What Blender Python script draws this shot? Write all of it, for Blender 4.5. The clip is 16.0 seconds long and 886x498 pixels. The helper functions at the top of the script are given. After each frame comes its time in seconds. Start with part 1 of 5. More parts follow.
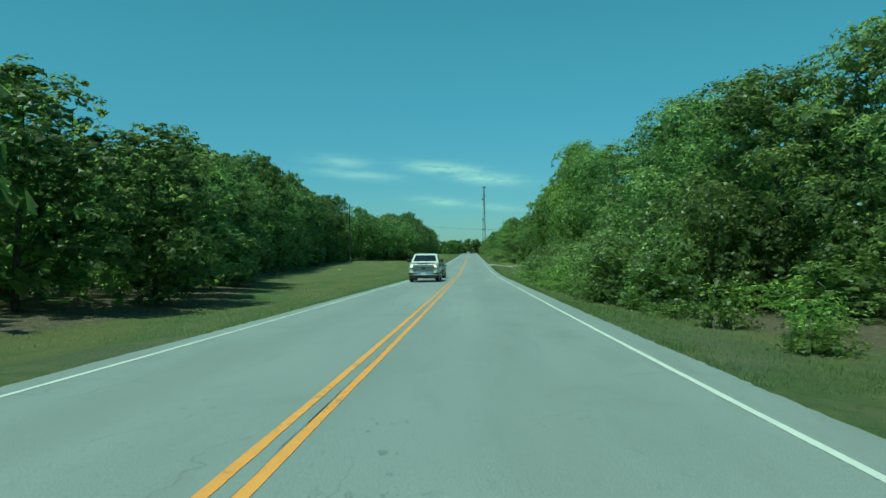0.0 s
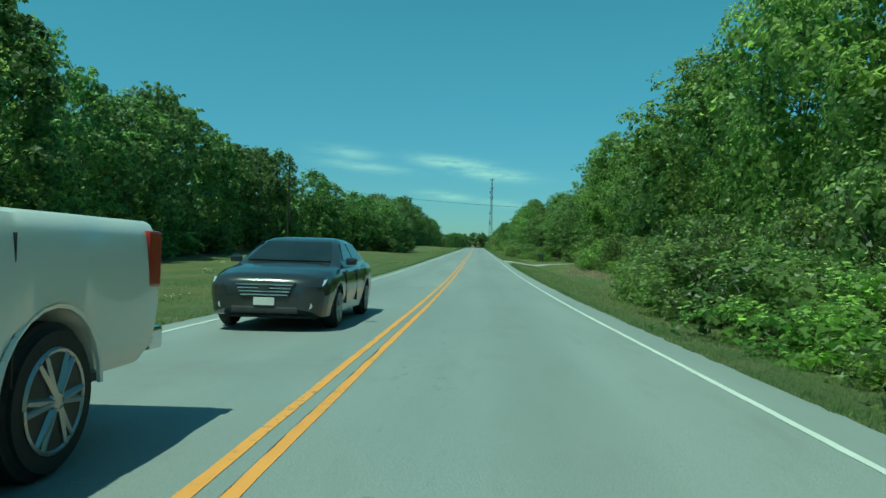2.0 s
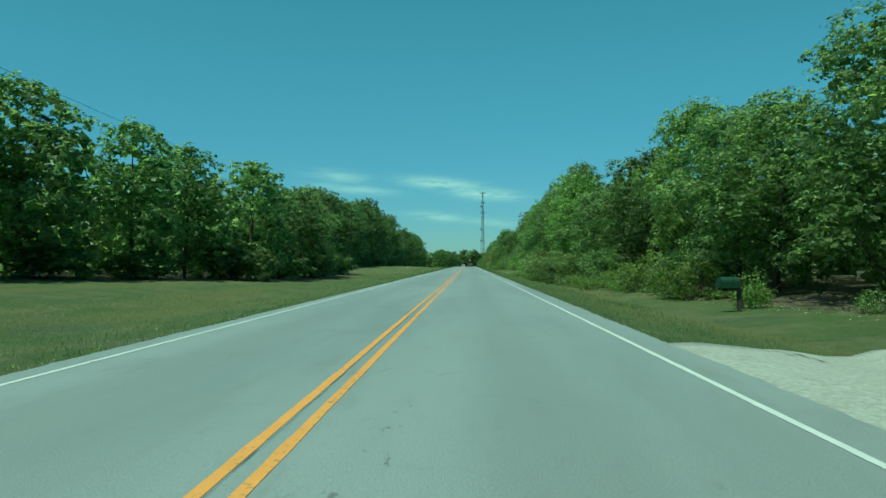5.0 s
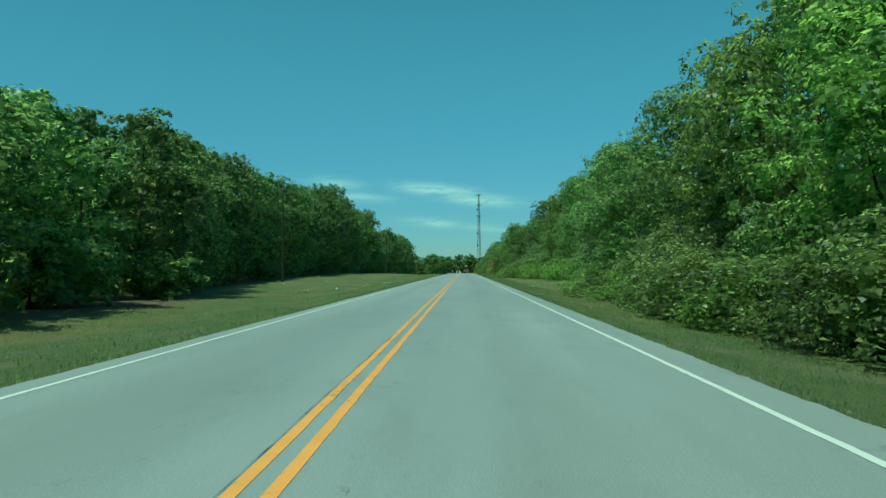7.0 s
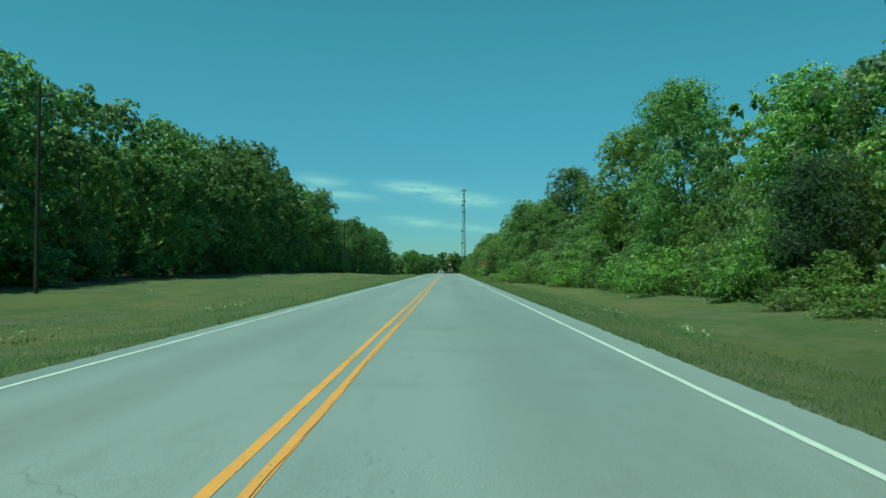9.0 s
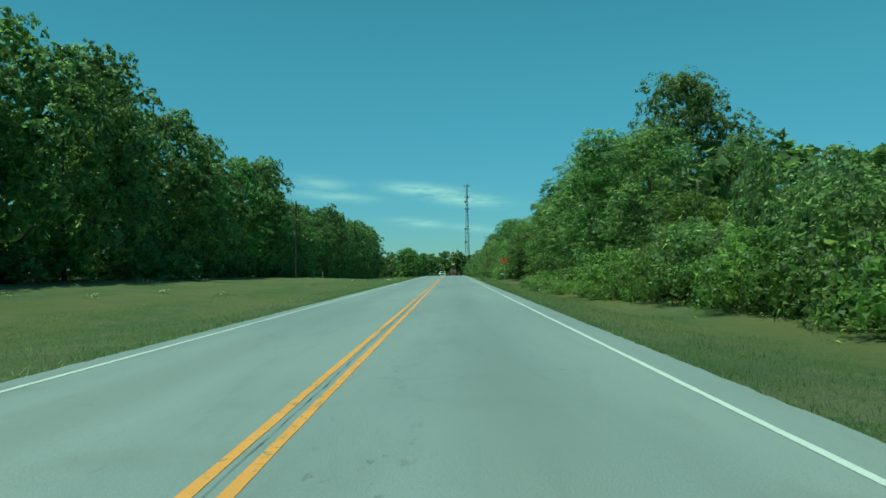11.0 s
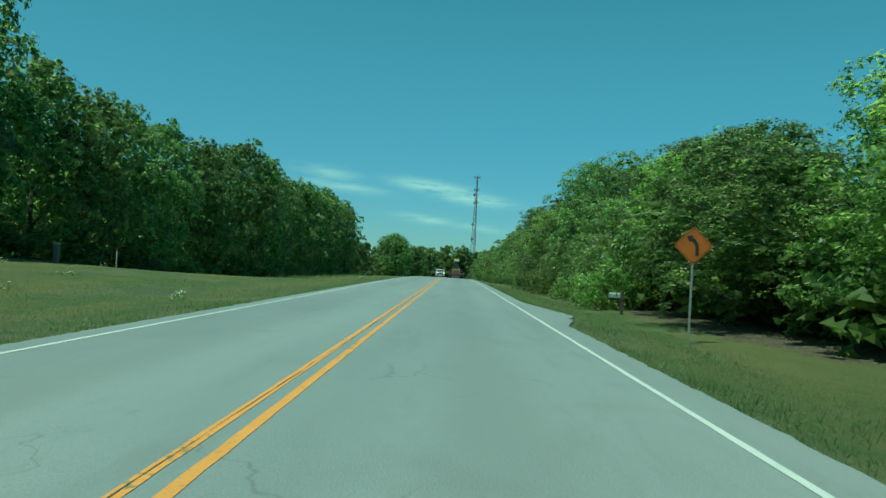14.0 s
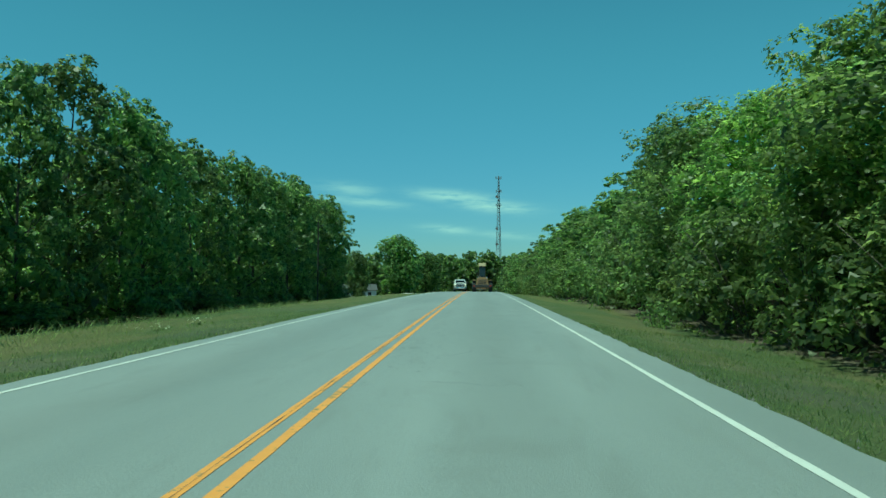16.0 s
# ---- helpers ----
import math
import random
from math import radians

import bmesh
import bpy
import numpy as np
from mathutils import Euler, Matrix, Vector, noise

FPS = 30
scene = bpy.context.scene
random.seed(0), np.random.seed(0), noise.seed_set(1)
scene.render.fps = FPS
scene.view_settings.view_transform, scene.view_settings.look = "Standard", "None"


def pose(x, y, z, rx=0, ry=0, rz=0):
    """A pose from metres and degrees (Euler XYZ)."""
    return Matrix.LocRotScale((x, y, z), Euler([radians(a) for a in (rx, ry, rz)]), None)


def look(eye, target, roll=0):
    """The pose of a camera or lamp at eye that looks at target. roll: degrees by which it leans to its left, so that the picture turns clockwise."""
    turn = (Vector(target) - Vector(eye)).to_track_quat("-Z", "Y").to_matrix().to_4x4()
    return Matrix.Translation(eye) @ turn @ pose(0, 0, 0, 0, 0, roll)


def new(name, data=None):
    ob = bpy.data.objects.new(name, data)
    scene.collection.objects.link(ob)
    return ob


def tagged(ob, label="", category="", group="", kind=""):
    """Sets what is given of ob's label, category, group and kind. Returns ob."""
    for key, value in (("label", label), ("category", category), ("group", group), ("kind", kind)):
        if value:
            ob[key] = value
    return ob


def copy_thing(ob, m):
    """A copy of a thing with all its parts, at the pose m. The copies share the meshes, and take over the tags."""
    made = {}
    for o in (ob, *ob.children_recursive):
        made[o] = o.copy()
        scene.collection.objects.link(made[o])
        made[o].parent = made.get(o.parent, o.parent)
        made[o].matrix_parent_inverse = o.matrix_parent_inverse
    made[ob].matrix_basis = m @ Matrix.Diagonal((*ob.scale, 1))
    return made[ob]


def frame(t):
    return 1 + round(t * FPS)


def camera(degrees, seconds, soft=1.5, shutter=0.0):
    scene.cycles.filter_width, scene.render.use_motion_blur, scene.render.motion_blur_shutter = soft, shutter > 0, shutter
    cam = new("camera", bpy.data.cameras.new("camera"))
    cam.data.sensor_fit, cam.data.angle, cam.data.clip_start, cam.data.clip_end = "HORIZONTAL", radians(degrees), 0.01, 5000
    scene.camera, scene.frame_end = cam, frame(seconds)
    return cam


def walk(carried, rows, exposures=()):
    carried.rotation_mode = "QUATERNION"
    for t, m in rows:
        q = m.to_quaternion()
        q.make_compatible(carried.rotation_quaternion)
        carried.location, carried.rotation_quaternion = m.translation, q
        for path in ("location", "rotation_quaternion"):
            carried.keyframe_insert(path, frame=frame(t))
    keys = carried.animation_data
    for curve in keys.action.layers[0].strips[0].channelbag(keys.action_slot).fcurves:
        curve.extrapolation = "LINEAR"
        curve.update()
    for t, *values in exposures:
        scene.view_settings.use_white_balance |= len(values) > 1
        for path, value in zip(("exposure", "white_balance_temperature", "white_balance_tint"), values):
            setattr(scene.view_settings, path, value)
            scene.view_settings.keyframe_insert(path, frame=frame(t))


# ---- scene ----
cam = camera(61.7, 16.0)
PATH = [
    (0.00, (1.357, 0.000, 3.222), (0.971, 9.992, 3.180), -0.42),
    (0.50, (1.264, 12.586, 2.837), (0.992, 22.582, 2.740), 0.47),
    (1.00, (1.281, 25.145, 2.538), (0.901, 35.137, 2.400), 1.34),
    (1.50, (1.285, 37.676, 2.252), (0.837, 47.665, 2.132), 1.52),
    (2.00, (1.268, 50.180, 1.969), (0.814, 60.169, 1.854), 1.59),
    (2.50, (1.308, 62.656, 1.686), (0.889, 72.647, 1.558), 0.60),
    (3.00, (1.249, 75.105, 1.447), (0.835, 85.096, 1.384), 2.42),
    (3.50, (1.290, 87.526, 1.292), (0.855, 97.517, 1.264), 1.52),
    (4.00, (1.320, 99.920, 1.196), (0.846, 109.909, 1.201), 0.48),
    (6.50, (1.250, 161.476, 0.966), (1.028, 171.466, 1.313), -0.41),
    (7.00, (1.194, 173.705, 0.924), (0.914, 183.697, 1.167), -0.45),
    (7.50, (1.170, 185.906, 0.881), (1.022, 195.902, 1.095), 0.48),
    (8.00, (1.178, 198.080, 0.839), (1.135, 208.077, 1.062), 0.44),
    (8.50, (1.211, 210.226, 0.795), (1.240, 220.222, 1.053), 0.02),
    (9.00, (1.206, 222.345, 0.754), (1.144, 232.341, 0.985), 0.12),
    (11.50, (1.395, 282.526, 0.540), (1.299, 292.522, 0.782), -0.71),
    (12.00, (1.408, 294.480, 0.498), (1.286, 304.476, 0.735), -0.23),
    (12.50, (1.443, 306.406, 0.457), (1.323, 316.402, 0.679), -1.10),
    (13.00, (1.489, 318.305, 0.414), (1.362, 328.301, 0.621), -0.92),
    (13.50, (1.509, 330.176, 0.372), (1.375, 340.172, 0.576), -0.87),
    (14.00, (1.480, 342.020, 0.331), (1.327, 352.016, 0.540), 3.49),
    (14.50, (1.553, 353.836, 0.289), (1.811, 363.828, 0.572), -1.78),
    (15.00, (1.616, 365.625, 0.247), (1.436, 375.616, 0.587), -0.63),
    (15.50, (1.709, 377.386, 0.204), (1.433, 387.376, 0.515), 0.71),
    (16.00, (1.665, 389.120, 0.164), (1.181, 399.102, 0.495), -0.02),
]
walk(cam, [(t, look(eye, target, roll)) for t, eye, target, roll in PATH],
     exposures=[(0.0, 0.0, 5560, -38), (16.0, 0.0, 5560, -38)])

# ---- world and sun ----
SUN_ELEVATION = radians(65)
SUN_AZIMUTH = radians(-142)   # clockwise from +y; the sun stands behind the start of the road, to its left

SKY_TINT = ((0.385, 0.55, 0.715, 1), (0.62, 0.925, 0.845, 1))   # clear air behind green-tinted glass: at the horizon, higher up

world = bpy.data.worlds.new("sky")
scene.world = world
world.use_nodes = True


class Nodes:
    """Short hand for building node trees."""

    def __init__(self, tree):
        self.tree = tree

    def add(self, kind):
        return self.tree.nodes.new(kind)

    def wire(self, a, b):
        self.tree.links.new(a, b)

    def put(self, socket, value):
        if isinstance(value, (tuple, list)):
            socket.default_value = (*value[:3], 1)
        elif isinstance(value, (int, float)):
            socket.default_value = value
        else:
            self.wire(value, socket)

    def math(self, op, a, b=0.0, c=0.0, clamp=False):
        node = self.add("ShaderNodeMath")
        node.operation, node.use_clamp = op, clamp
        for socket, value in zip(node.inputs, (a, b, c)):
            self.put(socket, value)
        return node.outputs[0]

    def mix(self, fac, a, b, blend="MIX"):
        node = self.add("ShaderNodeMix")
        node.data_type, node.blend_type = "RGBA", blend
        self.put(node.inputs[0], fac)
        self.put(node.inputs[6], a)
        self.put(node.inputs[7], b)
        return node.outputs[2]

    def noise(self, vector, scale, detail=4.0, rough=0.55):
        node = self.add("ShaderNodeTexNoise")
        if vector is not None:
            self.wire(vector, node.inputs["Vector"])
        node.inputs["Scale"].default_value = scale
        node.inputs["Detail"].default_value = detail
        node.inputs["Roughness"].default_value = rough
        return node.outputs["Fac"]

    def ramp(self, fac, *stops):
        node = self.add("ShaderNodeValToRGB")
        self.put(node.inputs[0], fac)
        band = node.color_ramp
        while len(band.elements) < len(stops):
            band.elements.new(0.5)
        for e, (at, colour) in zip(band.elements, stops):
            e.position = at
            e.color = colour if len(colour) == 4 else (*colour, 1)
        return node.outputs[0]

    def step(self, value, low, high):
        node = self.add("ShaderNodeMapRange")
        node.interpolation_type = "SMOOTHSTEP"
        self.put(node.inputs[0], value)
        node.inputs[1].default_value, node.inputs[2].default_value = low, high
        return node.outputs[0]

    def stretched(self, vector, scale):
        node = self.add("ShaderNodeMapping")
        self.wire(vector, node.inputs["Vector"])
        node.inputs["Scale"].default_value = scale
        return node.outputs[0]


def build_sky():
    tree = world.node_tree
    tree.nodes.clear()
    n = Nodes(tree)
    sky = n.add("ShaderNodeTexSky")
    sky.sky_type, sky.sun_disc = "NISHITA", False
    sky.sun_elevation, sky.sun_rotation = SUN_ELEVATION, SUN_AZIMUTH
    sky.altitude, sky.air_density, sky.dust_density, sky.ozone_density = 300, 1.0, 0.25, 1.6
    coords = n.add("ShaderNodeTexCoord").outputs["Generated"]
    parts = n.add("ShaderNodeSeparateXYZ")
    n.wire(coords, parts.inputs[0])
    azimuth = n.math("ARCTAN2", parts.outputs[0], parts.outputs[1])
    height = n.math("ARCSINE", parts.outputs[2])
    # thin fair-weather streaks low over the end of the road
    flat = n.add("ShaderNodeCombineXYZ")
    n.wire(azimuth, flat.inputs[0])
    n.wire(height, flat.inputs[1])
    wisp = n.noise(n.stretched(flat.outputs[0], (22, 120, 1)), 1.0, 5, 0.6)
    cover = None
    for az, el, wide, high, strength in ((-2.1, 5.95, 2.9, 0.42, 0.8), (1.2, 5.15, 2.7, 0.42, 0.8), (-0.2, 5.55, 1.8, 0.5, 0.75), (-10.0, 6.45, 2.2, 0.45, 0.45),
                                         (-8.8, 5.5, 3.0, 0.36, 0.5), (-2.4, 3.4, 1.9, 0.3, 0.6), (2.0, 2.95, 2.6, 0.26, 0.35)):
        a = n.math("DIVIDE", n.math("SUBTRACT", azimuth, radians(az)), radians(wide))
        tilt = n.math("MULTIPLY", n.math("SUBTRACT", azimuth, radians(az)), -0.08)
        b = n.math("DIVIDE", n.math("SUBTRACT", n.math("SUBTRACT", height, radians(el)), tilt), radians(high))
        r = n.math("ADD", n.math("MULTIPLY", a, a), n.math("MULTIPLY", b, b))
        one = n.math("MULTIPLY", n.math("EXPONENT", n.math("MULTIPLY", r, -1.0)), strength)
        cover = one if cover is None else n.math("MAXIMUM", cover, one)
    cover = n.math("MULTIPLY", cover, n.step(wisp, 0.22, 0.62))
    ahead = n.step(parts.outputs[1], 0.0, 0.3)
    cover = n.math("MULTIPLY", cover, ahead, clamp=True)
    tint = n.mix(1.0, sky.outputs[0], n.mix(n.step(height, 0.0, 0.34), *SKY_TINT), "MULTIPLY")
    colour = n.mix(cover, tint, (5.0, 6.6, 6.2, 1))
    back = n.add("ShaderNodeBackground")
    n.wire(colour, back.inputs[0])
    back.inputs[1].default_value = 0.112
    out = n.add("ShaderNodeOutputWorld")
    n.wire(back.outputs[0], out.inputs[0])


build_sky()
sun = new("sun", bpy.data.lights.new("sun", "SUN"))
sun.data.energy, sun.data.angle, sun.data.color = 4.2, radians(0.53), (1.0, 0.95, 0.80)
to_sun = Vector((math.sin(SUN_AZIMUTH) * math.cos(SUN_ELEVATION), math.cos(SUN_AZIMUTH) * math.cos(SUN_ELEVATION),
                 math.sin(SUN_ELEVATION)))
sun.matrix_world = look(to_sun * 100, (0, 0, 0))


# ---- materials ----
def material(name, rough=0.8, metal=0.0):
    m = bpy.data.materials.new(name)
    m.use_nodes = True
    n = Nodes(m.node_tree)
    shader = m.node_tree.nodes["Principled BSDF"]
    shader.inputs["Roughness"].default_value = rough
    shader.inputs["Metallic"].default_value = metal
    return m, n, shader


def bump(n, shader, height, strength, distance):
    node = n.add("ShaderNodeBump")
    n.wire(height, node.inputs["Height"])
    node.inputs["Strength"].default_value = strength
    node.inputs["Distance"].default_value = distance
    n.wire(node.outputs[0], shader.inputs["Normal"])


def place(n):
    return n.add("ShaderNodeNewGeometry").outputs["Position"]


def leaf_material(name, dark, mid, light, gloss=0.38):
    m, n, s = material(name, gloss)
    geo = n.add("ShaderNodeNewGeometry")
    info = n.add("ShaderNodeObjectInfo")
    tone = n.ramp(geo.outputs["Random Per Island"], (0.0, dark), (0.55, mid), (1.0, light))
    patches = n.noise(geo.outputs["Position"], 0.45, 2)
    tone = n.mix(n.math("MULTIPLY", n.step(patches, 0.4, 0.7), 0.45), tone, light)
    hue = n.add("ShaderNodeHueSaturation")
    n.wire(tone, hue.inputs["Color"])
    n.wire(n.math("ADD", n.math("MULTIPLY", info.outputs["Random"], 0.022), 0.492), hue.inputs["Hue"])
    n.wire(n.math("ADD", n.math("MULTIPLY", info.outputs["Random"], 0.55), 0.75), hue.inputs["Value"])
    n.wire(hue.outputs[0], s.inputs["Base Color"])
    s.inputs["Specular IOR Level"].default_value = 0.48
    through_leaf = n.add("ShaderNodeBsdfTranslucent")
    n.wire(n.mix(1.0, hue.outputs[0], (2.3, 2.35, 1.9), "MULTIPLY"), through_leaf.inputs[0])
    both = n.add("ShaderNodeMixShader")
    both.inputs[0].default_value = 0.66
    n.wire(s.outputs[0], both.inputs[1])
    n.wire(through_leaf.outputs[0], both.inputs[2])
    n.wire(both.outputs[0], m.node_tree.nodes["Material Output"].inputs[0])
    return m


LEAF = leaf_material("oak_leaf", (0.042, 0.068, 0.028), (0.104, 0.146, 0.052), (0.236, 0.280, 0.110))
LEAF_BRIGHT = leaf_material("bright_leaf", (0.054, 0.088, 0.025), (0.126, 0.174, 0.050), (0.270, 0.315, 0.102))
LEAF_SHRUB = leaf_material("shrub_leaf", (0.045, 0.068, 0.027), (0.111, 0.149, 0.054), (0.258, 0.298, 0.122))
LEAF_CEDAR = leaf_material("cedar_leaf", (0.035, 0.055, 0.032), (0.060, 0.088, 0.050), (0.095, 0.125, 0.070), 0.6)


def bark_material():
    m, n, s = material("bark", 0.95)
    v = place(n)
    grain = n.noise(n.stretched(v, (9, 9, 1.4)), 2.0, 6)
    n.wire(n.ramp(grain, (0.3, (0.035, 0.028, 0.022)), (0.7, (0.13, 0.11, 0.09))), s.inputs["Base Color"])
    bump(n, s, grain, 0.7, 0.04)
    return m


def road_material():
    m, n, s = material("worn_asphalt", 0.62)
    v = place(n)
    broad = n.noise(n.stretched(v, (0.5, 0.06, 1)), 1.0, 4)
    blotch = n.noise(v, 0.55, 5, 0.6)
    stones = n.noise(v, 55, 3, 0.7)
    tone = n.ramp(broad, (0.3, (0.212, 0.231, 0.233)), (0.7, (0.285, 0.303, 0.304)))
    tone = n.mix(n.math("MULTIPLY", n.step(blotch, 0.55, 0.75), 0.30), tone, (0.16, 0.16, 0.15, 1))
    tone = n.mix(n.math("MULTIPLY", n.step(stones, 0.45, 0.7), 0.35), tone, (0.16, 0.155, 0.145, 1))
    tone = n.mix(n.math("MULTIPLY", n.step(n.noise(v, 120, 2), 0.55, 0.7), 0.35), tone, (0.42, 0.41, 0.38, 1))
    scuff = n.noise(n.stretched(v, (2.2, 0.35, 1)), 1.0, 6, 0.7)
    tone = n.mix(n.math("MULTIPLY", n.step(scuff, 0.50, 0.72), 0.40), tone, (0.19, 0.195, 0.188, 1))
    marks = n.math("MULTIPLY", n.step(n.noise(n.stretched(v, (5.5, 1.6, 1)), 1.0, 6, 0.75), 0.60, 0.72), n.step(n.noise(v, 0.22, 3), 0.45, 0.62))
    tone = n.mix(n.math("MULTIPLY", marks, 0.45), tone, (0.13, 0.132, 0.128, 1))
    # crumbled spots along the inner wheel track of each lane
    side = n.add("ShaderNodeSeparateXYZ")
    n.wire(v, side.inputs[0])
    for mid in (0.75, -1.0):
        near_track = n.math("SUBTRACT", 1.0, n.step(n.math("ABSOLUTE", n.math("SUBTRACT", side.outputs[0], mid)), 0.1, 0.55))
        spots = n.step(n.noise(n.stretched(v, (9, 3.2, 1)), 1.0, 5, 0.7), 0.60, 0.66)
        spots = n.math("MULTIPLY", n.math("MULTIPLY", spots, near_track), n.step(n.noise(v, 0.30, 3), 0.42, 0.58))
        tone = n.mix(n.math("MULTIPLY", spots, 0.62 if mid > 0 else 0.3), tone, (0.075, 0.077, 0.075, 1))
    # the oil-dark middle of each lane and paler wheel tracks
    split = n.add("ShaderNodeSeparateXYZ")
    n.wire(v, split.inputs[0])
    for mid in (1.9, -1.9):
        d = n.math("ABSOLUTE", n.math("SUBTRACT", split.outputs[0], mid))
        stripe = n.math("MULTIPLY", n.math("SUBTRACT", 1.0, n.step(d, 0.1, 0.75)), n.math("MULTIPLY", broad, 0.45))
        tone = n.mix(stripe, tone, (0.17, 0.172, 0.165, 1))
    # fine cracks, here and there
    bent = n.add("ShaderNodeVectorMath")
    bent.operation = "MULTIPLY_ADD"
    warp = n.add("ShaderNodeTexNoise")
    n.wire(v, warp.inputs["Vector"])
    warp.inputs["Scale"].default_value = 1.6
    warp.inputs["Detail"].default_value = 5
    n.wire(warp.outputs["Color"], bent.inputs[0])
    bent.inputs[1].default_value = (0.9, 0.9, 0)
    n.wire(v, bent.inputs[2])
    cells = n.add("ShaderNodeTexVoronoi")
    cells.feature = "DISTANCE_TO_EDGE"
    n.wire(n.stretched(bent.outputs[0], (0.75, 0.45, 0.1)), cells.inputs["Vector"])
    cells.inputs["Scale"].default_value = 1.0
    crack = n.math("SUBTRACT", 1.0, n.step(cells.outputs["Distance"], 0.002, 0.010))
    crack = n.math("MULTIPLY", crack, n.step(n.noise(v, 0.35, 3), 0.56, 0.68))
    tone = n.mix(n.math("MULTIPLY", crack, 0.32), tone, (0.07, 0.07, 0.068, 1))
    n.wire(tone, s.inputs["Base Color"])
    bump(n, s, n.math("ADD", stones, n.math("MULTIPLY", blotch, 0.4)), 0.5, 0.012)
    s.inputs["Specular IOR Level"].default_value = 0.5
    return m


def paint_line_material(name, colour, worn, under=(0.2, 0.2, 0.19)):
    m, n, s = material(name, 0.7)
    v = place(n)
    chips = n.noise(v, 14, 6, 0.7)
    broad = n.noise(n.stretched(v, (2, 0.35, 1)), 1.0, 3)
    gone = n.step(n.math("ADD", chips, n.math("MULTIPLY", broad, 0.5)), worn, worn + 0.12)
    shade = n.mix(n.noise(v, 3, 3), colour, tuple(c * 0.75 for c in colour))
    n.wire(n.mix(gone, shade, under), s.inputs["Base Color"])
    bump(n, s, n.noise(v, 55, 3), 0.4, 0.01)
    return m


def ground_material():
    m, n, s = material("grass_and_litter", 0.95)
    v = place(n)
    fine = n.noise(n.stretched(v, (1, 1, 1)), 9, 6, 0.7)
    mid = n.noise(v, 0.9, 5, 0.6)
    wide = n.noise(v, 0.12, 4)
    grass = n.ramp(fine, (0.25, (0.052, 0.072, 0.028)), (0.55, (0.100, 0.132, 0.048)), (0.8, (0.175, 0.196, 0.090)))
    grass = n.mix(n.math("MULTIPLY", n.step(mid, 0.45, 0.7), 0.5), grass, (0.150, 0.162, 0.075, 1))
    grass = n.mix(n.math("MULTIPLY", n.step(wide, 0.5, 0.7), 0.45), grass, (0.092, 0.126, 0.046, 1))
    patch = n.noise(v, 0.42, 5, 0.65)
    grass = n.mix(n.math("MULTIPLY", n.step(patch, 0.48, 0.66), 0.6), grass, (0.178, 0.165, 0.098, 1))
    grass = n.mix(n.math("MULTIPLY", n.step(n.noise(v, 2.6, 5, 0.7), 0.52, 0.7), 0.55), grass, (0.048, 0.068, 0.030, 1))
    grass = n.mix(n.math("MULTIPLY", n.step(n.noise(v, 0.23, 4, 0.6), 0.54, 0.68), 0.45), grass, (0.105, 0.110, 0.082, 1))
    # drier, yellower grass away from the road's edge
    side = n.add("ShaderNodeSeparateXYZ")
    n.wire(v, side.inputs[0])
    dry = n.math("MULTIPLY", n.step(n.math("ABSOLUTE", side.outputs[0]), 4.8, 6.2), n.step(n.noise(n.stretched(v, (0.35, 0.07, 1)), 1.0, 5, 0.65), 0.44, 0.60))
    grass = n.mix(n.math("MULTIPLY", dry, 0.55), grass, (0.168, 0.150, 0.058, 1))
    litter = n.ramp(n.noise(v, 6, 6, 0.75), (0.3, (0.050, 0.042, 0.030)), (0.52, (0.125, 0.102, 0.072)), (0.75, (0.30, 0.255, 0.185)))
    # last year's leaves lie under the trees
    under = n.add("ShaderNodeAttribute")
    under.attribute_name = "litter"
    edge = n.math("ADD", under.outputs["Fac"], n.math("MULTIPLY", n.math("SUBTRACT", mid, 0.5), 1.6))
    n.wire(n.mix(n.step(edge, 0.35, 0.75), grass, litter), s.inputs["Base Color"])
    bump(n, s, n.math("ADD", fine, n.math("MULTIPLY", mid, 1.5)), 0.9, 0.12)
    s.inputs["Specular IOR Level"].default_value = 0.2
    return m


def speckled(name, a, b, scale, rough=0.8, metal=0.0, relief=0.0, coat=0.0):
    m, n, s = material(name, rough, metal)
    tc = n.add("ShaderNodeTexCoord").outputs["Object"]
    f = n.noise(tc, scale, 5, 0.65)
    g = n.noise(tc, scale * 0.13, 3)
    tone = n.ramp(f, (0.3, a), (0.7, b))
    n.wire(n.mix(n.math("MULTIPLY", n.step(g, 0.5, 0.75), 0.25), tone, tuple(c * 0.6 for c in a) + (1,)), s.inputs["Base Color"])
    if relief:
        bump(n, s, f, 0.5, relief)
    s.inputs["Coat Weight"].default_value = coat
    return m


BARK = bark_material()
ROAD = road_material()
YELLOW = paint_line_material("yellow_line_paint", (0.80, 0.345, 0.078, 1), 0.82, (0.25, 0.2, 0.1, 1))
WHITE = paint_line_material("white_line_paint", (0.68, 0.68, 0.65, 1), 0.92, (0.3, 0.3, 0.28, 1))
GROUND = ground_material()
BLADE = leaf_material("grass_blade", (0.105, 0.132, 0.052), (0.150, 0.182, 0.074), (0.225, 0.235, 0.115), 0.7)
DEAD_LEAF = leaf_material("dead_leaf", (0.10, 0.075, 0.05), (0.21, 0.16, 0.11), (0.38, 0.32, 0.24), 0.8)
CRUMB = speckled("asphalt_crumbs", (0.10, 0.10, 0.095), (0.24, 0.235, 0.22), 14, 0.95)
GRAVEL = speckled("pale_gravel", (0.26, 0.25, 0.22), (0.48, 0.46, 0.42), 14, 0.95, relief=0.03)
# weathered wood, its base colour darkened to hold the shade of nearby trees
WOOD_POLE = speckled("weathered_pole_wood", (0.016, 0.015, 0.013), (0.038, 0.034, 0.029), 5, 0.95, relief=0.01)
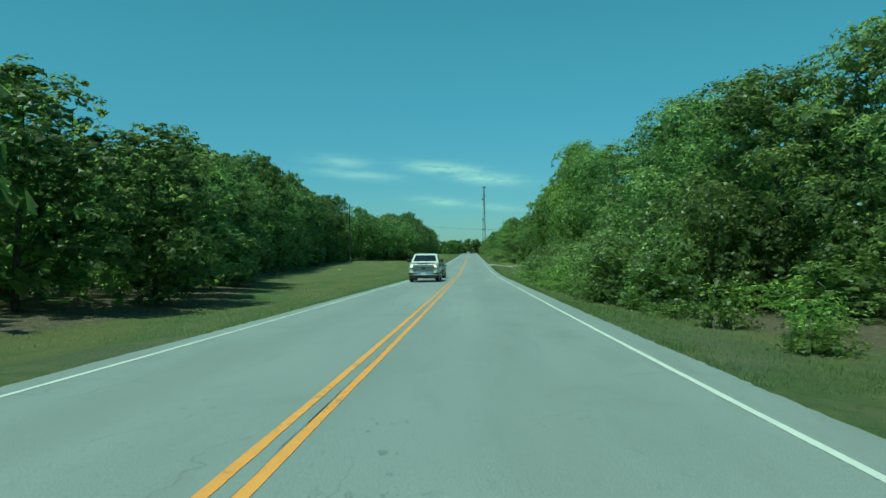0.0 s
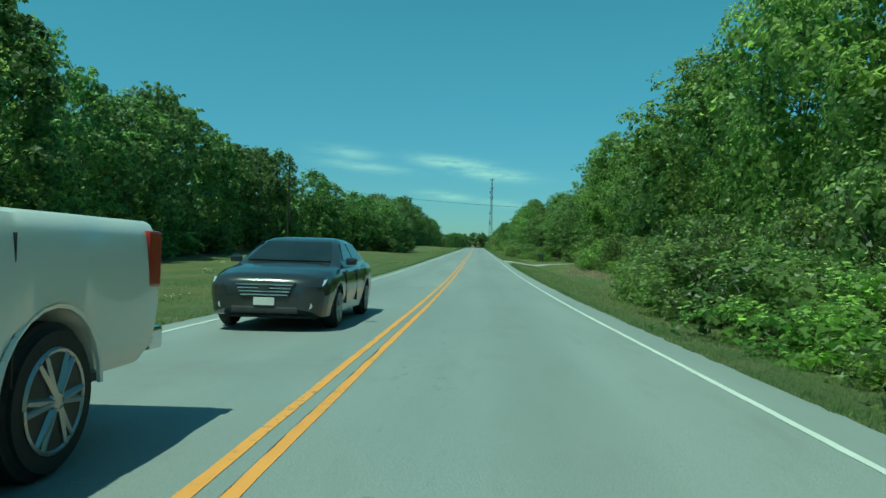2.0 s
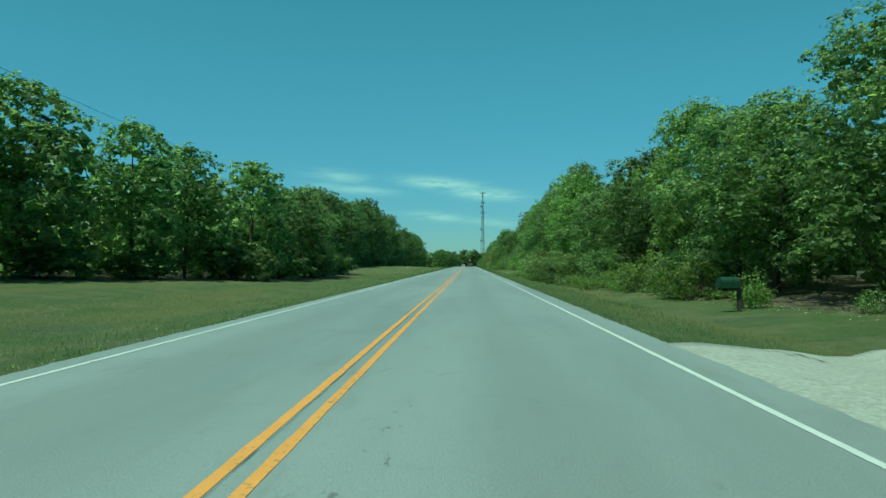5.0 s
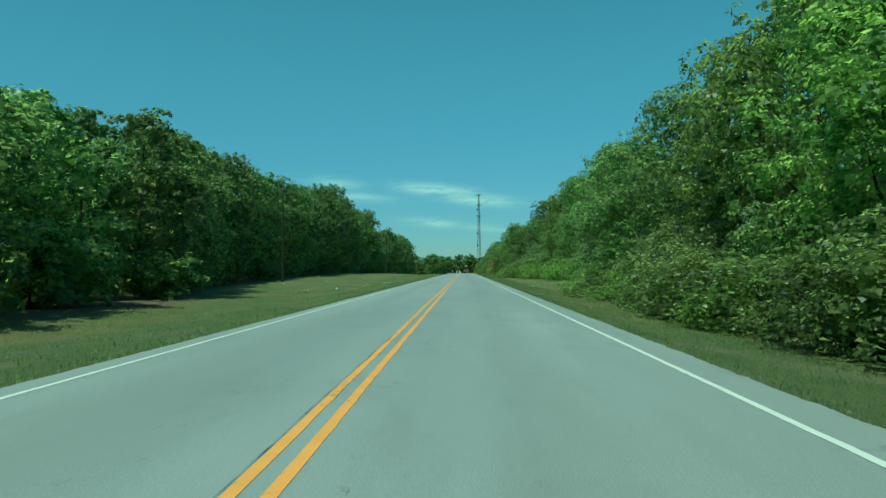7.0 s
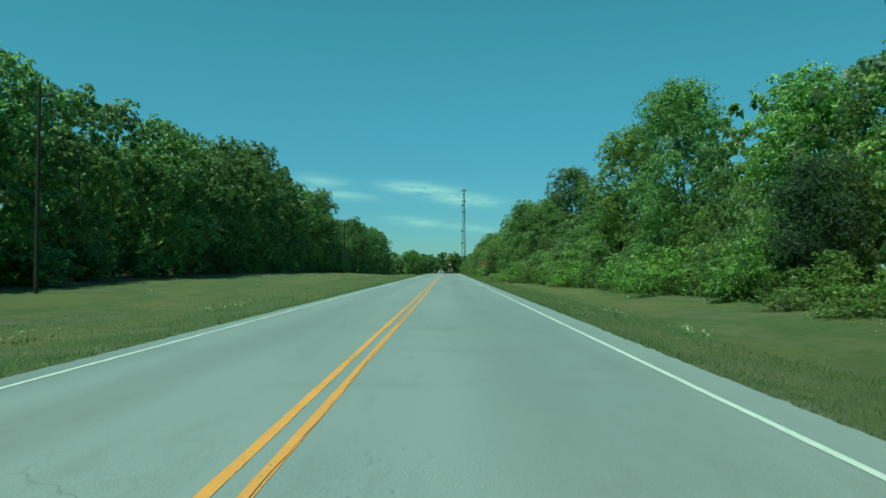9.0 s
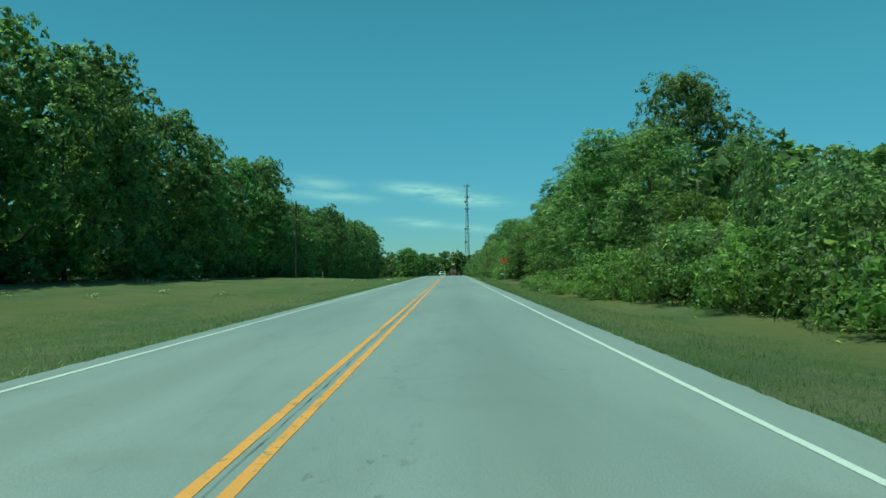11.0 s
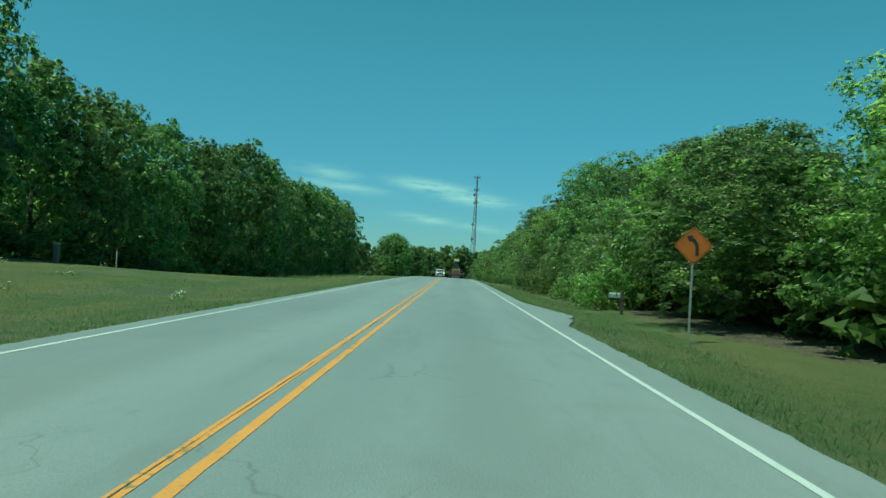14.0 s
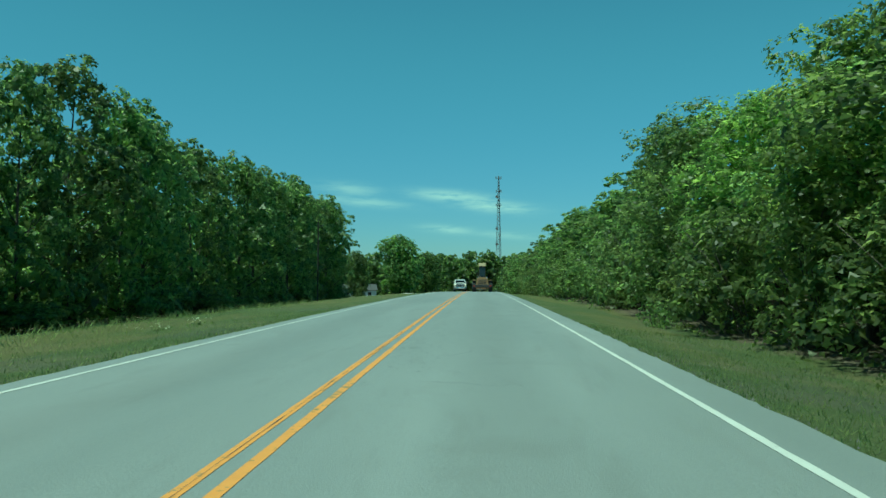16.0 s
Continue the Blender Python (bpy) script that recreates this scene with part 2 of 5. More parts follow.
STEEL = speckled("galvanised_steel", (0.30, 0.31, 0.31), (0.42, 0.43, 0.43), 9, 0.5, 0.7)
WIRE = speckled("cable_black", (0.02, 0.02, 0.02), (0.035, 0.035, 0.035), 4, 0.7)


# ---- mesh helpers ----
def mesh_object(name, verts, faces, mat, parent=None, smooth=False):
    me = bpy.data.meshes.new(name)
    me.from_pydata(verts, [], faces)
    me.materials.append(mat)
    if smooth:
        me.polygons.foreach_set("use_smooth", [True] * len(me.polygons))
    me.update()
    ob = new(name, me)
    if parent:
        ob.parent = parent
    return ob


def part(name, bm, mat, parent, label="", smooth=False):
    me = bpy.data.meshes.new(name)
    bm.normal_update()
    bm.to_mesh(me)
    bm.free()
    me.materials.append(mat)
    if smooth:
        me.polygons.foreach_set("use_smooth", [True] * len(me.polygons))
    ob = new(name, me)
    ob.parent = parent
    if label:
        tagged(ob, label)
    return ob


def empty(name, at, label, category, group="", rz=0.0):
    ob = new(name)
    ob.empty_display_size = 0.3
    ob.matrix_world = pose(*at, 0, 0, rz)
    return tagged(ob, label, category, group)


def box(bm, x0, x1, y0, y1, z0, z1, bevel=0.0, taper=(1.0, 1.0)):
    """A box in bm; taper scales its top in x and y."""
    made = bmesh.ops.create_cube(bm, size=1.0)["verts"]
    c = Vector(((x0 + x1) / 2, (y0 + y1) / 2, (z0 + z1) / 2))
    for v in made:
        k = taper if v.co.z > 0 else (1, 1)
        v.co = c + Vector((v.co.x * (x1 - x0) * k[0], v.co.y * (y1 - y0) * k[1], v.co.z * (z1 - z0)))
    if bevel:
        edges = {e for v in made for e in v.link_edges}
        bmesh.ops.bevel(bm, geom=list(edges), offset=bevel, segments=2, profile=0.6, affect="EDGES")
    return bm


def rod(bm, a, b, r0, r1=None, sides=8):
    """A tapered rod from a to b."""
    a, b = Vector(a), Vector(b)
    r1 = r0 if r1 is None else r1
    m = Matrix.Translation((a + b) / 2) @ (b - a).to_track_quat("Z", "Y").to_matrix().to_4x4()
    bmesh.ops.create_cone(bm, cap_ends=True, segments=sides, radius1=r0, radius2=r1, depth=(b - a).length, matrix=m)
    return bm


# ---- the lie of the land ----
SLOPE = [(-60, -0.033), (0, -0.031), (12, -0.0250), (25, -0.0228), (64, -0.0226), (76, -0.0145), (98, -0.0060), (114, -0.0035), (390, -0.0035), (640, -0.0498), (700, -0.0035), (5000, -0.0035)]
STEPS = np.arange(-60, 900, 1.0)
HEIGHTS = np.concatenate([[0.0], np.cumsum(np.interp(STEPS[:-1] + 0.5, [p[0] for p in SLOPE], [p[1] for p in SLOPE]))])
HEIGHTS = HEIGHTS - np.interp(90, STEPS, HEIGHTS) + 0.1084


def road_z(y):
    """The road sinks at first, runs on almost level, then rounds over a long crest."""
    return float(np.interp(y, STEPS, HEIGHTS))


def road_x(y):
    return 0.0 if y < 520 else -(y - 520) ** 2 / 900.0


def curve(points, y):
    return float(np.interp(y, [p[0] for p in points], [p[1] for p in points]))


LEFT_EDGE = [(-60, -10.8), (30, -10.8), (48, -14.5), (62, -19.5), (90, -23.5), (105, -26), (150, -26), (164, -18.5), (180, -13.4), (206, -13.4), (228, -20), (250, -25.5), (540, -26)]
# heights of the tree tops over the road, along it
LEFT_HIGH = [(-60, 7.6), (26, 7.4), (29, 6.4), (34, 7.1), (48, 8.7), (62, 10.6), (70, 11.0), (74, 12.8), (86, 13.6), (94, 13.7), (100, 11.6), (105, 13.2), (114, 14.7),
             (124, 14.8), (130, 13.6), (137, 12.4), (150, 14.4), (157, 11.8), (163, 11), (172, 9.3), (180, 8.6), (190, 7.4), (199, 8.1), (223, 11.1), (235, 12.6), (247, 13.2),
             (260, 16.4), (275, 14.6), (280, 15.7), (306, 14.8), (317, 17.9), (333, 18.6), (338, 16), (348, 17.7), (361, 13.8), (366, 14.2), (370, 16.4), (378, 18.2),
             (389, 14.8), (397, 13), (405, 12.8), (416, 14.5), (432, 13.9), (441, 16.8), (447, 14.8), (464, 15.2), (486, 16.1), (507, 17.1), (540, 16.5)]
RIGHT_FRONT = [(-60, 8.4), (13, 8.2), (19, 7.3), (26, 6.8), (58, 7.0), (70, 7.3), (78, 7.9), (86, 8.7), (100, 11.5), (125, 12.5), (140, 12.5), (155, 10.5), (190, 7.9), (205, 8.2), (221, 7.9),
               (229, 9.2), (240, 12.4), (250, 13.8), (262, 13.2), (286, 11.6), (302, 10.8), (312, 9.6), (320, 8.4), (337, 8.4), (345, 9.2), (355, 10.4), (363, 9.0),
               (385, 8.4), (405, 7.6), (446, 8.0), (560, 8.0)]
RIGHT_HIGH = [(-60, 9), (24, 8.6), (27, 8.2), (31, 9.4), (46, 10.2), (50, 8.8), (56, 10.6), (69, 12.2), (77, 12.4), (80, 10.8), (85, 11.6), (91, 10.5), (104, 10.2),
              (112, 11.8), (134, 13.5), (141, 12.8), (148, 9.9), (157, 8.2), (165, 9.4), (171, 9.0), (177, 7.0), (186, 6.8), (190, 8.8), (197, 10.4), (207, 11.2), (213, 10.2), (219, 8.9),
              (227, 9.5), (233, 11.2), (241, 12), (247, 8.8), (253, 10.2), (260, 12.4), (268, 13.6), (276, 13.0), (280, 11.0), (284, 8.6), (290, 6.6), (306, 6.4), (311, 8.4), (315, 10.2), (325, 10.4),
              (334, 9.2), (346, 9.4), (357, 10.2), (362, 6.6), (371, 5.9), (374, 7.4), (379, 7.9), (383, 7.7), (389, 9.6), (395, 9.9), (400, 9.6), (404, 7.4), (409, 6.4), (421, 8.4), (435, 7.8), (480, 7)]
RIGHT_SET_BACK = [(-60, 5.2), (22, 6.4), (45, 5.8), (72, 4.8), (86, 3.8), (100, 3.6)]   # from the front of the thicket to the first trees
MOUND = [(60, 0), (100, -0.5), (122, -0.3), (148, 0.25), (166, 0.3), (185, 0), (230, -0.6), (250, -0.9), (274, -0.3), (291, 0), (327, 0.3), (345, 0.2), (382, 0)]   # swells of the west verge


def lie(x, y):
    """The height of the ground."""
    u = x - road_x(min(y, 640))
    z = road_z(y)
    if u > 0:
        z += float(np.interp(u, [0, 3.9, 4.6, 8, 12, 18, 60], [-0.10, -0.11, -0.13, -0.55, -0.30, 0.2, 0.5]))
    else:
        rise = 1.0 + 0.25 * math.sin(y * 0.031)
        z += curve(MOUND, y) * float(np.interp(-u, [7, 24], [0, 1]))
        fall = float(np.interp(y, [382, 418, 540, 600], [0.0, 1.0, 1.0, 0.3]))
        z += fall * float(np.interp(-u, [0, 9.5, 12.5, 17, 26, 60], [0, 0, -0.6, -1.6, -2.6, -2.6]))
        z += float(np.interp(-u, [0, 3.9, 4.6, 8, 14, 21, 28, 60], [-0.10, -0.11, -0.13, -0.40, -0.05 * rise, 0.25 * rise, 0.5 * rise, 0.9]))
    far = min(1.0, abs(u) / 10.0)
    return z + 0.10 * far * noise.noise((x * 0.16, y * 0.16, 0.3)) + (0.5 * noise.noise((x * 0.02, y * 0.02, 4)) if abs(u) > 30 else 0)


def bank(y):
    """How far the leaf litter spills out towards the road."""
    return math.exp(-((y - 114) / 14) ** 2) * 3.4 + math.exp(-((y - 340) / 9) ** 2) * 1.3


def build_ground():
    xs = sorted({*[round(-34 + 0.8 * i, 2) for i in range(70)], *range(-120, -34, 6), *range(22, 120, 6),
                 -4.1, 4.1, -4.6, 4.6, -4000, -1500, -600, -250, 250, 600, 1500, 4000})
    ys = sorted({*range(-60, 560, 2), *range(560, 760, 8), *range(760, 1300, 40), -3000, -800, -250, -120, 1600, 2200, 3200, 4800})
    verts = [(x, y, lie(x, y) if -200 < y < 1300 and abs(x) < 260 else lie(0, min(max(y, -60), 1300)) - 0.3) for y in ys for x in xs]
    w = len(xs)
    faces = [(j * w + i, j * w + i + 1, (j + 1) * w + i + 1, (j + 1) * w + i) for j in range(len(ys) - 1) for i in range(w - 1)]
    ob = mesh_object("ground", verts, faces, GROUND, smooth=True)
    litter = ob.data.attributes.new("litter", "FLOAT", "POINT")
    litter.data.foreach_set("value", [max(min(1.0, (x - road_x(min(y, 640)) - curve(RIGHT_FRONT, y) + 1.1 * bank(y)) / 1.6), min(1.0, (curve(LEFT_EDGE, y) - x + 3.0) / 2.0), 0.0)
                                      for x, y, z in verts])
    return tagged(ob, "mown green verge with brown leaf litter under the trees", "ground", kind="structure")


def road_strip(name, u0, u1, lift, mat, y0=-60, y1=640, ragged=0.0, seed=0.0, step=2.0, thick=0.0, wander=((0, 0), (1, 0))):
    verts, faces = [], []
    ny = int((y1 - y0) / step) + 1
    for j in range(ny):
        y = y0 + j * step
        ra = ragged * (0.45 * noise.noise((y * 0.35, seed, 1.7)) + 0.55 * noise.noise((y * 1.9, seed, 5)) + 0.55 * noise.noise((y * 4.3, seed, 2)))
        rb = ragged * (0.45 * noise.noise((y * 0.35, seed, 9.1)) + 0.55 * noise.noise((y * 1.9, seed, 13)) + 0.55 * noise.noise((y * 4.3, seed, 8)))
        c, z = road_x(y), road_z(y)
        off = curve(wander, y)
        a, b = u0 - ra + off, u1 + rb + off
        row = [a, b] if u1 - u0 < 1 else [a, -3.2, -1.8, 0, 1.8, 3.6, b]
        for u in row:
            verts.append((c + u, y, z - 0.012 * abs(u) + lift))
        if thick:
            verts.append((c + b + 0.05, y, z - thick))
            verts.append((c + a - 0.05, y, z - thick))
    k = len(verts) // ny
    for j in range(ny - 1):
        for i in range(k - 1 if not thick else k):
            i2 = (i + 1) % k
            faces.append((j * k + i, j * k + i2, (j + 1) * k + i2, (j + 1) * k + i))
    return mesh_object(name, verts, faces, mat)


CENTRE = [(-60, 0.03), (60, 0.03), (105, 0.065), (165, 0.085), (200, 0.06), (230, 0.075), (290, 0.085), (340, 0.065), (360, 0.10), (372, 0.13), (395, 0.16), (640, 0.16)]   # the yellow lines


def build_road():
    road = tagged(road_strip("road", -3.65, 4.3, 0.0, ROAD, ragged=0.075, step=0.2, thick=0.25),
                  "pale worn two-lane asphalt road", "road", kind="structure")
    for name, u, mat, label in (("yellow_line", -0.108, YELLOW, "worn double yellow centre line"), ("yellow_line", 0.108, YELLOW, "worn double yellow centre line"),
                                ("edge_line", -3.237, WHITE, "white edge line"), ("edge_line", 3.737, WHITE, "white edge line")):
        half = 0.044 if mat is YELLOW else 0.039
        line = road_strip(name, u - half, u + half, 0.004, mat, ragged=0.012, seed=u, step=0.4, wander=CENTRE if mat is YELLOW else ((0, 0), (1, 0)))
        line.parent = road
        tagged(line, label)


build_ground()
build_road()


# ---- foliage ----
def leaf_cloud(rng, centres, outward, size, up=0.22):
    """Small pointed leaves at centres, facing roughly outward. Returns verts and their count."""
    k = len(centres)
    nrm = outward + rng.normal(0, 0.38, (k, 3)) + np.array((0, 0, up))
    nrm /= np.linalg.norm(nrm, axis=1)[:, None]
    side = np.cross(nrm, rng.normal(0, 1, (k, 3)))
    side /= np.linalg.norm(side, axis=1)[:, None] + 1e-9
    along = np.cross(nrm, side)
    s = size * rng.uniform(0.65, 1.35, k)[:, None]
    w = s * rng.uniform(0.36, 0.56, k)[:, None]
    a, b = centres - along * s * 0.42 + side * w, centres + along * s * 0.62 + side * w * 0.2
    c = centres - along * s * 0.30 - side * w
    return np.stack([a, b, c], 1).reshape(-1, 3), k


def leaf_mesh(name, verts, k, mat):
    me = bpy.data.meshes.new(name)
    me.vertices.add(3 * k)
    me.vertices.foreach_set("co", verts.astype(np.float32).ravel())
    me.loops.add(3 * k)
    me.loops.foreach_set("vertex_index", np.arange(3 * k, dtype=np.int32))
    me.polygons.add(k)
    me.polygons.foreach_set("loop_start", np.arange(0, 3 * k, 3, dtype=np.int32))
    me.update(calc_edges=True)
    me.validate()
    me.materials.append(mat)
    return me


def lobes_of(rng, height, radius, base, count, lobe, shape=1.0):
    """Centres and radii of the clumps that make up a crown."""
    out = []
    for i in range(count):
        f = (i + rng.uniform(0, 1)) / count
        g = f ** 0.92
        z = base + (height - base - lobe * 0.7) * g
        if g > 0.42:
            env = math.sqrt(max(0.03, 1 - ((g - 0.42) / 0.60) ** 2))
        else:
            env = 0.72 + 0.28 * g / 0.42
        ang = i * 2.39996 + rng.uniform(-0.5, 0.5)
        rad = max(0.0, radius * shape * env * rng.uniform(0.75, 1.12) - lobe * 0.5) * math.sqrt(rng.uniform(0.3, 1.0))
        out.append(((rad * math.cos(ang), rad * math.sin(ang), z), lobe * rng.choice((0.7, 0.95, 1.15, 1.5)) * rng.uniform(0.9, 1.1)))
    return out


def crown_points(rng, lobes, total, twig=0.42, per=22):
    """Leaf places and facings: lobes carry domed sprays, sprays carry leaves."""
    weight = np.array([r * r for _, r in lobes])
    weight = weight / weight.sum()
    centres, outward = [], []
    for (c, r), w in zip(lobes, weight):
        k = max(2, int(total * w / per))
        d = rng.normal(0, 1, (k, 3))
        d /= np.linalg.norm(d, axis=1)[:, None]
        d[:, 2] = np.where(d[:, 2] < -0.55, -d[:, 2] * 0.8, d[:, 2])
        shell = 1.0 - np.abs(rng.normal(0, 0.15, k))[:, None]
        p = np.array(c) + d * r * shell * np.array((1.05, 1.05, 0.92))
        axis = 0.75 * d + np.array((0, 0, 0.6))
        axis /= np.linalg.norm(axis, axis=1)[:, None]
        reach = twig * rng.uniform(0.55, 1.3, (k, 1))
        p, d, axis, reach = (np.repeat(a, per, 0) for a in (p, d, axis, reach))
        e = rng.normal(0, 1, (len(p), 3))
        e /= np.linalg.norm(e, axis=1)[:, None]
        dot = (e * axis).sum(1, keepdims=True)
        e = np.where(dot < -0.15, e - 2 * dot * axis, e)
        centres.append(p + e * reach * rng.uniform(0.5, 1.05, (len(p), 1)) * np.array((1, 1, 0.9)))
        outward.append(0.9 * e + 0.45 * d)
    return np.concatenate(centres), np.concatenate(outward)


def tube(bm, path, r0, r1, sides=6):
    """A tapered, bent tube along path."""
    rings = []
    for i, p in enumerate(path):
        p = Vector(p)
        ahead = (Vector(path[min(i + 1, len(path) - 1)]) - Vector(path[max(i - 1, 0)])).normalized()
        q = ahead.to_track_quat("Z", "Y")
        r = r0 + (r1 - r0) * i / (len(path) - 1)
        rings.append([bm.verts.new(p + q @ Vector((r * math.cos(a), r * math.sin(a), 0))) for a in
                      [2 * math.pi * k / sides for k in range(sides)]])
    for a, b in zip(rings, rings[1:]):
        for k in range(sides):
            bm.faces.new((a[k], a[(k + 1) % sides], b[(k + 1) % sides], b[k]))
    bm.faces.new(rings[-1])


GROWN = {}   # the height of each kind of tree as it is built


def make_tree(name, label, seed, height, radius, base, lobes, lobe, leaves, size, mat, girth=0.2, shape=1.0, stems=1, open_side=0):
    """One tree, standing at the origin: trunk with limbs, and crown. open_side: -1 or 1 for a tree that grows its leaves towards
    the light on that side, as at the edge of a wood."""
    rng = np.random.default_rng(seed)
    ob = empty(name, (0, 0, 0), label, "tree" if height > 4 else "weed" if height < 1.2 else "shrub")
    GROWN[ob.name] = height
    clumps = lobes_of(rng, height, radius, base, lobes, lobe, shape)
    bm = bmesh.new()
    for k in range(stems):
        lean = rng.normal(0, 0.35 if stems == 1 else 0.9, 2)
        top = height * 0.86
        pts = [(lean[0] * f ** 1.5 + 0.12 * math.sin(5 * f + seed), lean[1] * f ** 1.5 + 0.1 * math.cos(4 * f + k), -0.35 + (top + 0.35) * f) for f in
               (0, 0.06, 0.2, 0.4, 0.6, 0.8, 1.0)]
        tube(bm, pts if height > 4 else pts[::2], girth * (1 if stems == 1 else 0.6), girth * 0.15, 7 if height > 4 else 4)
    for c, r in clumps[:: max(1, lobes // (14 if height > 4 else 5))]:
        z0 = max(base * 0.6, c[2] - 0.55 * math.hypot(c[0], c[1]) - 0.5)
        f = min(1, max(0, z0 / (height * 0.86)))
        a = Vector((lean[0] * f ** 1.5, lean[1] * f ** 1.5, z0))
        b = Vector(c)
        m = (a + b) / 2 + Vector((0, 0, -0.25))
        tube(bm, [a, m, b], girth * 0.36 * (1.15 - f), 0.02, 5)
    part("trunk", bm, BARK, ob, smooth=True)
    centres, outward = crown_points(rng, clumps, leaves)
    hearts, facing = crown_points(rng, [(c, 0.52 * r) for c, r in clumps], leaves * 0.14, size * 1.5, 3)   # the shaded heart of each clump

    def grown(at):
        lit = at[:, 0] * open_side / radius + 0.25 * (at[:, 2] / height - 0.5)
        return rng.uniform(0, 1, len(at)) < np.clip(1.1 + 1.9 * lit, 0.02, 1.0)
    if open_side:
        keep, keep_heart = grown(centres), grown(hearts)
        centres, outward, hearts, facing = centres[keep], outward[keep], hearts[keep_heart], facing[keep_heart]
    verts, k = leaf_cloud(rng, centres, outward, size)
    core, more = leaf_cloud(rng, hearts, facing, size * 1.9)
    verts, k = np.concatenate([verts, core]), k + more
    crown = new("crown", leaf_mesh("crown", verts, k, mat))
    crown.parent = ob
    return ob


OAK = "full green broadleaf tree at the edge of the wood"
fine_trees = [
    make_tree("oak_tree", OAK, 11, 12.0, 4.0, 0.9, 38, 1.2, 18500, 0.146, LEAF, open_side=-1),
    make_tree("oak_tree", OAK, 13, 12.8, 3.8, 0.7, 40, 1.1, 18500, 0.142, LEAF, open_side=-1),
    make_tree("oak_tree", OAK, 15, 11.4, 4.1, 1.2, 34, 1.25, 18000, 0.146, LEAF, open_side=-1),
]
bright_trees = [
    make_tree("oak_tree", OAK, 12, 11.2, 3.9, 1.4, 32, 1.25, 18000, 0.147, LEAF_BRIGHT, open_side=-1),
    make_tree("oak_tree", OAK, 14, 10.6, 3.8, 1.2, 30, 1.2, 17500, 0.148, LEAF_BRIGHT, open_side=-1),
]
high_trees = [
    make_tree("oak_tree", "tall broadleaf tree with shaded open trunk below its crown", 16, 12.2, 4.3, 1.3, 36, 1.25, 17500, 0.147, LEAF, 0.17, open_side=-1),
    make_tree("oak_tree", "tall broadleaf tree with shaded open trunk below its crown", 17, 11.6, 4.1, 1.0, 34, 1.2, 17500, 0.147, LEAF, 0.15, open_side=-1),
]
coarse_trees = [
    make_tree("oak_tree", OAK, 21, 14.2, 4.2, 0.9, 40, 1.3, 11000, 0.224, LEAF, open_side=1),
    make_tree("oak_tree", OAK, 22, 13.4, 4.0, 0.6, 38, 1.3, 10600, 0.224, LEAF, open_side=1),
    make_tree("oak_tree", OAK, 23, 15.0, 3.9, 1.0, 40, 1.25, 11000, 0.224, LEAF, open_side=1),
    make_tree("oak_tree", OAK, 24, 13.0, 4.2, 0.5, 38, 1.3, 10600, 0.224, LEAF, open_side=1),
]
far_trees = [
    make_tree("oak_tree", OAK, 26, 14.0, 4.2, 0.6, 34, 1.4, 8500, 0.25, LEAF, open_side=1),
    make_tree("oak_tree", OAK, 27, 13.2, 4.0, 0.6, 34, 1.4, 8500, 0.25, LEAF, open_side=1),
]
lone_tree = make_tree("oak_tree", OAK, 25, 12.6, 4.3, 0.0, 44, 1.4, 19000, 0.24, LEAF)
SHRUB = "leafy green roadside shrub below the trees"
shrubs = [
    make_tree("shrub", SHRUB, 31, 3.2, 2.0, -0.1, 16, 0.75, 3200, 0.126, LEAF_SHRUB, 0.05, stems=3, open_side=-1),
    make_tree("shrub", SHRUB, 32, 2.4, 2.1, -0.1, 14, 0.7, 3200, 0.121, LEAF_BRIGHT, 0.05, stems=3, open_side=-1),
    make_tree("shrub", SHRUB, 33, 3.8, 1.7, -0.1, 16, 0.75, 3200, 0.128, LEAF_SHRUB, 0.05, stems=3, open_side=-1),
]
low_plants = [
    make_tree("weed_clump", "low leafy weed clump on the bank below the trees", 36, 0.75, 0.75, -0.05, 9, 0.26, 620, 0.085, LEAF_SHRUB, 0.015, stems=3),
    make_tree("weed_clump", "low leafy weed clump on the bank below the trees", 37, 1.0, 0.6, -0.05, 9, 0.26, 620, 0.09, LEAF_BRIGHT, 0.015, stems=3),
]
shade_shrub = make_tree("shrub", "dark green shrub in the shade of the woods", 34, 3.6, 2.3, 0.1, 16, 0.95, 2600, 0.22, LEAF, 0.05, stems=3)
cedar = make_tree("cedar_tree", "dark green conical cedar among the shrubs", 41, 5.2, 1.5, 0.2, 34, 0.5, 11000, 0.085, LEAF_CEDAR, 0.09)
used_once = set()


def plant(ob, x, y, scale, turn, sink=0.0, group="", label=""):
    """Stand a tree, or a copy of it once it is used, on the ground at x, y."""
    m = pose(x, y, lie(x, y) - sink, 0, 0, turn) @ Matrix.Diagonal((scale[0], scale[0], scale[1], 1))
    if ob.name in used_once:
        keep = ob.matrix_basis.copy()
        ob.matrix_basis = Matrix()
        made = copy_thing(ob, m)
        ob.matrix_basis = keep
    else:
        used_once.add(ob.name)
        ob.matrix_basis = m
        made = ob
    return tagged(made, label, group=group)


